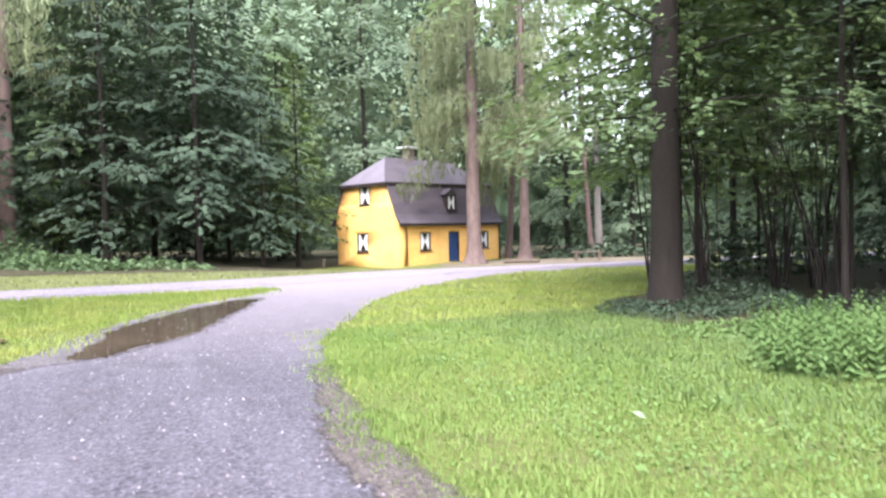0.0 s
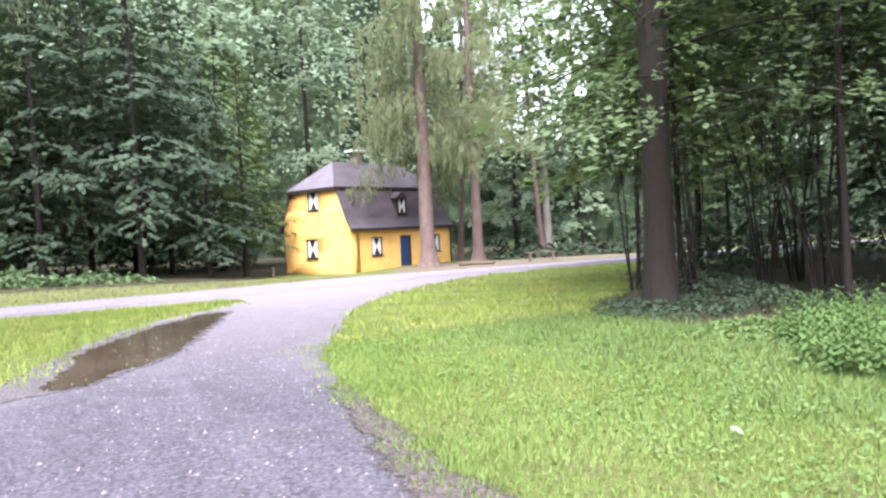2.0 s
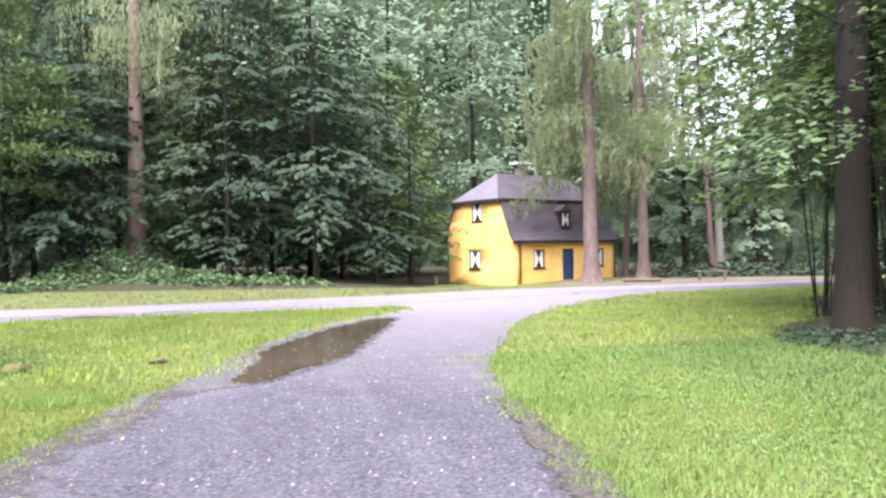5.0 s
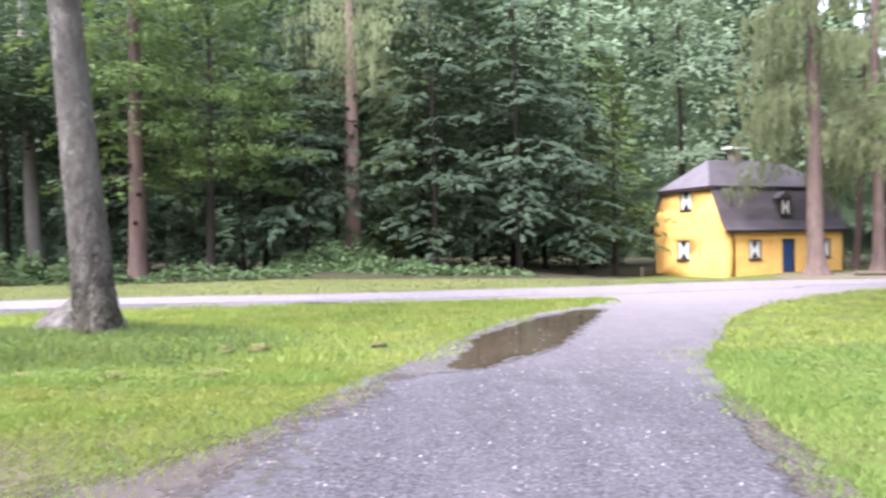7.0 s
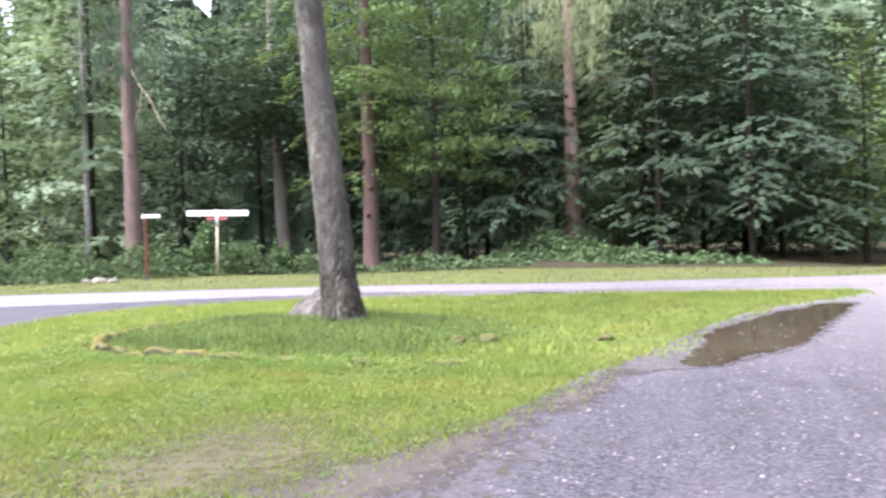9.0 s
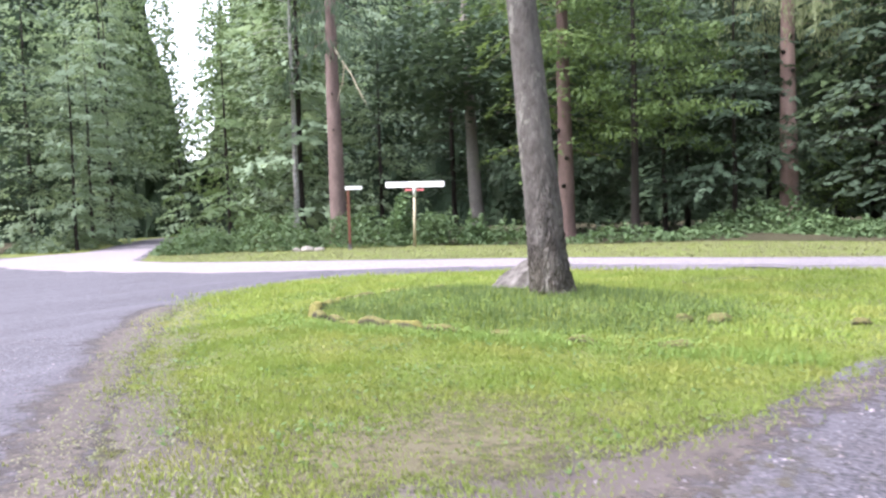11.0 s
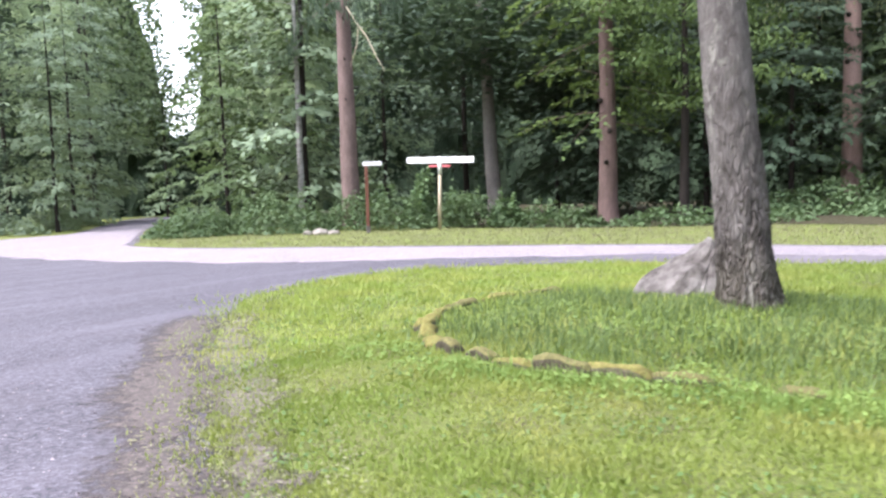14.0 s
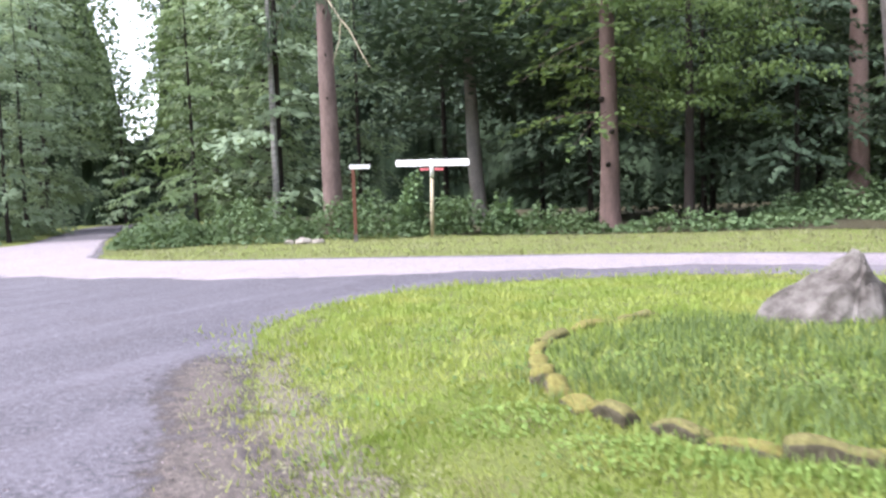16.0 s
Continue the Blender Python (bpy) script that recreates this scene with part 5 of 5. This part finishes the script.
# ---- signposts ----
def fingerpost():
    top = new("fingerpost")
    bm = bmesh.new()
    bmesh.ops.create_cone(bm, cap_ends=True, segments=14, radius1=0.075, radius2=0.07, depth=2.35, matrix=pose(0, 0, 1.175))
    part(top, "pole", from_bm("pole", bm, POLE, True))
    bm = bmesh.new()
    bmesh.ops.create_cone(bm, cap_ends=True, segments=14, radius1=0.085, radius2=0.085, depth=0.72, matrix=pose(0, 0, 2.74))
    part(top, "sleeve", from_bm("sleeve", bm, WHITE, True))
    for sx in (-1, 1):
        bm = bmesh.new()
        o = [(0.09, 0), (1.57, 0), (1.60, 0.13), (1.57, 0.26), (0.09, 0.26)]
        f = bm.faces.new([bm.verts.new((sx * x, -0.02, 2.83 + z)) for x, z in o])
        r = bmesh.ops.extrude_face_region(bm, geom=[f])
        bmesh.ops.translate(bm, verts=[e for e in r["geom"] if isinstance(e, bmesh.types.BMVert)], vec=(0, 0.05, 0))
        arm = part(top, "sign_arm", from_bm("sign_arm", bm, WHITE))
        bm = bmesh.new()
        for k in range(2):
            box(bm, (0.95 - 0.25 * k, 0.004, 0.05), (sx * (0.80 - 0.1 * k), -0.023, 2.93 + 0.11 * k))
        part(arm, "lettering_bar", from_bm("lettering_bar", bm, mottled("faint_lettering", (0.55, 0.50, 0.52), (0.62, 0.57, 0.58), 3)))
    for sx in (-1, 1):
        bm = bmesh.new()
        box(bm, (0.40, 0.03, 0.10), (sx * 0.32, -0.02, 2.70), 0, 0.01)
        part(top, "red_plate", from_bm("red_plate", bm, RED))
    tagged(top, "white two-armed fingerpost on a pale pole beside brambles", "signpost")
    top.matrix_basis = pose(-22.8, 31.35, h1(-22.8, 31.35), 0, 1.8, 6)


def small_post():
    top = new("waymarker_post")
    bm = bmesh.new()
    box(bm, (0.14, 0.14, 2.80), (0, 0, 1.40), 0, 0.012)
    part(top, "post", from_bm("post", bm, RUST))
    bm = bmesh.new()
    box(bm, (0.80, 0.05, 0.17), (0.26, -0.02, 2.89), 0, 0.01)
    part(top, "sign_board", from_bm("sign_board", bm, WHITE))
    bm = bmesh.new()
    box(bm, (0.17, 0.17, 0.30), (0, 0, 0.15), 0, 0.02)
    part(top, "foot", from_bm("foot", bm, ROCK))
    tagged(top, "rust-brown wooden post with a small white sign", "signpost")
    top.matrix_basis = pose(-25.0, 29.2, h1(-25.0, 29.2), 0, 0, 35)


fingerpost()
small_post()


# ---- boulder and the ring of edging stones ----
def boulder():
    bm = bmesh.new()
    bmesh.ops.create_icosphere(bm, subdivisions=4, radius=1.0)
    cuts = [(Vector(n).normalized(), d) for n, d in (((-0.55, -0.5, 0.7), 0.52), ((0.75, -0.35, 0.55), 0.50), ((0.1, -0.9, 0.45), 0.50), ((0.5, 0.6, 0.6), 0.55), ((-0.4, 0.7, 0.6), 0.55), ((-0.9, 0.1, 0.25), 0.80), ((0.95, 0.1, 0.1), 0.72))]
    for v in bm.verts:
        p = v.co * (1 + 0.10 * noise.noise(v.co * 2.2))
        for n, d in cuts:
            over = p.dot(n) - d
            if over > 0:
                p -= n * over * 0.93
        p += v.co * 0.05 * noise.fractal(v.co * 4, 0.8, 2.1, 3)
        v.co = Vector((p.x * 1.0 + 0.26 * max(0, p.z), p.y * 0.8, p.z * 0.98))
    ob = new("boulder", from_bm("boulder", bm, ROCK, False))
    ob.matrix_basis = pose(-7.88, 14.15, h1(-7.88, 14.15) - 0.04, 0, 0, 15)
    tagged(ob, "pointed grey boulder lying against the old tree", "rock")


boulder()


def edging_stone(length, wide, tall, mat, seed):
    bm = bmesh.new()
    box(bm, (length, wide, tall), (0, 0, tall / 2 - 0.05))
    bmesh.ops.subdivide_edges(bm, edges=bm.edges, cuts=5, use_grid_fill=True)
    for v in bm.verts:
        fx, fy = abs(v.co.x) / (length / 2), abs(v.co.y) / (wide / 2)
        v.co.z -= 0.045 * (fx ** 4 + 0.6 * fy ** 3) * (v.co.z > 0.02)
        v.co += Vector((v.co.x, v.co.y, 0)).normalized() * 0.05 * noise.noise(v.co * 6 + Vector((seed * 7, 0, 0))) + Vector((0, 0, 0.05 * noise.noise(v.co * 5 + Vector((0, seed * 3, 0)))))
    return from_bm("edging_stone", bm, mat, True)


STONES = [(-6.72, 9.30, 0.52, 8, 0), (-7.20, 9.24, 0.50, 2, 1), (-7.68, 9.23, 0.52, -3, 0), (-8.14, 9.28, 0.46, 170, 1), (-8.54, 9.40, 0.38, 156, 0), (-9.02, 9.62, 0.30, 150, 0), (-9.36, 9.86, 0.40, 132, 1), (-9.66, 10.20, 0.36, 122, 1), (-9.90, 10.55, 0.34, 112, 1),
          (-10.14, 11.05, 0.55, 112, 1), (-10.40, 11.7, 0.65, 104, 1), (-10.52, 12.45, 0.75, 90, 0), (-10.4, 13.25, 0.75, 76, 1), (-10.05, 14.0, 0.75, 60, 0),
          (-5.9, 9.36, 0.34, 3, 0), (-4.9, 9.42, 0.40, -6, 0), (-3.9, 9.62, 0.36, 14, 0)]
for i, (x, y, ln, a, k) in enumerate(STONES):
    tall = 0.14 + 0.02 * (i % 3) if i < 9 else 0.125
    wide = 0.15 if i < 6 else 0.21 if i < 9 else 0.16
    ob = new("edging_stone", edging_stone(ln, wide, tall, (MOSS_DARK, MOSS)[k], i))
    ob.matrix_basis = pose(x, y, h1(x, y), rng.uniform(-4, 4), rng.uniform(-4, 4), a)
    tagged(ob, "moss-grown edging stone half sunk in the grass", "stone", "ring of edging stones")


# ---- small things at the forest edge and by the house ----
def dead_limbs():
    """Stubs and a bare hanging branch on the spruce, as parts of it."""
    V, F = [], []
    for i in range(9):
        a, z = 1.0 + i * 2.1, 4.6 + i * 0.62
        d = np.array([math.cos(a), math.sin(a), 0.15])
        tube(V, F, [d * 0.30 + [0, 0, z], d * 0.52 + [0, 0, z], d * 0.66 + [0, 0, z + 0.02]], [0.05, 0.04, 0.015], 5)
    tagged(part(spruce, "branch_stubs", quads_mesh("branch_stubs", np.concatenate(V), np.concatenate(F), BARK_DARK, True)), kind="stuff")
    V, F = [], []
    tube(V, F, [(0.3, -0.2, 10.2), (1.0, -0.5, 9.4), (1.7, -0.6, 8.6), (2.3, -0.7, 7.6), (2.8, -0.8, 6.9)], [0.05, 0.045, 0.035, 0.025, 0.01], 5)
    tube(V, F, [(1.2, -0.5, 9.2), (1.15, -0.6, 8.3), (0.8, -0.7, 7.3)], [0.03, 0.025, 0.008], 5)
    part(spruce, "dead_branch", quads_mesh("dead_branch", np.concatenate(V), np.concatenate(F), POLE, True))


def knots(owner, label, r, spots):
    """Dark branch scars and short stubs up a bare trunk."""
    V, F = [], []
    for z, a in spots:
        d = np.array([math.cos(a), math.sin(a), 0.2])
        tube(V, F, [d * (r - 0.06) + [0, 0, z], d * (r + 0.05) + [0, 0, z], d * (r + 0.16) + [0, 0, z + 0.02]], [0.13, 0.10, 0.03], 6)
    tagged(part(owner, label, quads_mesh(label, np.concatenate(V), np.concatenate(F), BARK_DARK, True)), kind="stuff")


dead_limbs()
knots(pine, "branch_stubs", 0.36, [(4.6, -1.2), (5.1, -0.3), (6.3, -2.0), (7.4, -0.8), (8.3, -1.9), (9.0, -1.0)])
knots(red_tree, "branch_stubs", 0.36, [(2.6, -1.4), (3.9, -0.9), (5.2, -2.1)])


def coppice(x, y, n, seed):
    """A fan of thin bare stems from one stool."""
    g = np.random.default_rng(seed)
    V, F = [], []
    for i in range(n):
        a, out, hh = g.uniform(0, 2 * np.pi), g.uniform(0.2, 1.1), g.uniform(2.6, 4.6)
        r = g.uniform(0.014, 0.034)
        t = np.linspace(0, 1, 6)
        bow = out * (0.25 * t + 0.75 * t * t)
        tube(V, F, np.stack([0.14 * np.cos(a) + np.cos(a) * bow + 0.03 * g.normal(size=6), 0.14 * np.sin(a) + np.sin(a) * bow + 0.03 * g.normal(size=6), hh * t - 0.05], 1), r * np.linspace(1, 0.4, 6), 5)
    ob = new("coppice_stems", quads_mesh("coppice_stems", np.concatenate(V), np.concatenate(F), BARK_DARK, True))
    ob.matrix_basis = pose(x, y, h1(x, y))
    tagged(ob, "fan of thin bare hazel stems in the shade", "shrub", "hazel stools")


for i, (x, y, n) in enumerate(((9.6, 12.6, 9), (10.9, 12.2, 11), (10.3, 10.4, 8), (12.0, 10.0, 10), (11.2, 8.2, 8), (13.0, 13.4, 9), (12.6, 6.2, 8), (9.9, 14.8, 7))):
    coppice(x, y, n, 90 + i)
birch = tagged(tree(81, 20, 0.20, 8.5, 3.0, 40, 50, 0.22, "tall", 0.25, 0.2, leaf_mat=LEAF_MID, bark=mottled("birch_bark", (0.10, 0.09, 0.085), (0.52, 0.50, 0.47), 2.2, 0.85, 8, 0.3, 0.01, (1, 1, 3)), name="birch_tree"), "pale birch trunk half hidden among leaves", "tree")
plant(birch, -34.2, 35.2, 1.0, 0)
plant(slim, 23.7, 42.0, 0.9, 150)
plant(grey_tree, 26.2, 45.5, 0.6, 40)


def bench():
    top = new("wooden_bench")
    for x in (-0.62, 0.62):
        bm = bmesh.new()
        box(bm, (0.12, 0.36, 0.42), (x, 0, 0.21), 0, 0.015)
        part(top, "leg", from_bm("leg", bm, WOOD_LOG))
    for y in (-0.10, 0.10):
        bm = bmesh.new()
        box(bm, (1.75, 0.18, 0.06), (0, y, 0.45), 0, 0.012)
        part(top, "seat_plank", from_bm("seat_plank", bm, WOOD_LOG))
    tagged(top, "low weathered wooden bench beside the road", "bench")
    top.matrix_basis = pose(20.6, 37.0, h1(20.6, 37.0) + 0.018, 0, 0, -25)


def log_on_ground():
    V, F = [], []
    tube(V, F, [(-0.9, 0, 0.10), (-0.3, 0.02, 0.11), (0.4, -0.02, 0.10), (0.95, 0.0, 0.09)], [0.105, 0.11, 0.10, 0.085], 10)
    v = np.concatenate(V)
    ob = new("log", quads_mesh("log", v, np.concatenate(F), WOOD_LOG, True))
    bm = bmesh.new()
    bm.from_mesh(ob.data)
    bmesh.ops.holes_fill(bm, edges=bm.edges, sides=12)
    bm.to_mesh(ob.data)
    bm.free()
    ob.matrix_basis = pose(16.8, 37.2, h1(16.8, 37.2) + 0.012, 0, 0, -20)
    tagged(ob, "grey log lying at the roadside", "log")


def small_stake(x, y, tall):
    top = new("boundary_stake")
    bm = bmesh.new()
    box(bm, (0.13, 0.13, tall), (0, 0, tall / 2), 0, 0.012)
    part(top, "post", from_bm("post", bm, WOOD_LOG))
    bm = bmesh.new()
    box(bm, (0.15, 0.15, 0.12), (0, 0, tall + 0.06), 0, 0.012)
    part(top, "cap", from_bm("cap", bm, WOOD_LOG))
    tagged(top, "short weathered wooden stake in the grass", "post")
    top.matrix_basis = pose(x, y, h1(x, y))


bench()
log_on_ground()
small_stake(7.3, 42.4, 0.42)
bm = bmesh.new()
bmesh.ops.create_cone(bm, cap_ends=True, segments=8, radius1=0.045, radius2=0.045, depth=EAVE, matrix=pose(HW - 0.10, -0.06, EAVE / 2 - 0.1))
part(house, "downpipe", from_bm("downpipe", bm, TIMBER, True))


def field_stone(x, y, size, mat, seed, label):
    bm = bmesh.new()
    bmesh.ops.create_icosphere(bm, subdivisions=3, radius=size)
    for v in bm.verts:
        k = 1 + 0.3 * noise.noise(v.co * (1.3 / size) + Vector((seed, 0, 0)))
        v.co = Vector((v.co.x * k * 1.2, v.co.y * k, v.co.z * k * 0.6))
    ob = new("stone", from_bm("stone", bm, mat))
    ob.matrix_basis = pose(x, y, h1(x, y) + size * 0.25, 0, 0, seed * 40)
    tagged(ob, label, "stone", "stones")


PALE_STONE = mottled("pale_stone", (0.16, 0.145, 0.12), (0.30, 0.27, 0.24), 3, 0.9, 20, 0.4, 0.02)
for i, (x, y, z) in enumerate(((-26.9, 28.3, 0.28), (-26.3, 28.5, 0.22), (-27.4, 28.1, 0.2))):
    field_stone(x, y, z, PALE_STONE, i + 1, "pale stone lying in the grass by the post")
for i, (x, y, z) in enumerate(((-2.35, 12.1, 0.10), (-3.9, 11.5, 0.14), (-4.3, 11.3, 0.12))):
    field_stone(x, y, z, MOSS_DARK, i + 5, "dark mossy clod in the island grass")


def fallen_leaf():
    bm = bmesh.new()
    n = 8
    ring = [bm.verts.new((0.036 * math.sin(math.pi * i / n) * sd, 0.10 * (i / n - 0.5), 0.03 + 0.012 * abs(math.sin(math.pi * i / n)) * (1 if sd else 0))) for sd in (-1, 0, 1) for i in range(n + 1)]
    for k in range(2):
        for i in range(n):
            q = [ring[k * (n + 1) + i], ring[k * (n + 1) + i + 1], ring[(k + 1) * (n + 1) + i + 1], ring[(k + 1) * (n + 1) + i]]
            bm.faces.new(q)
    bmesh.ops.remove_doubles(bm, verts=bm.verts, dist=0.0005)
    ob = new("fallen_leaf", from_bm("fallen_leaf", bm, mottled("pale_leaf", (0.13, 0.17, 0.10), (0.21, 0.25, 0.18), 9, 0.6, 40, 0.2, 0.002)))
    ob.matrix_basis = pose(3.08, 4.93, 0.06, 25, -12, 35)
    tagged(ob, "pale broad leaf lying on the lawn", "leaf")


fallen_leaf()
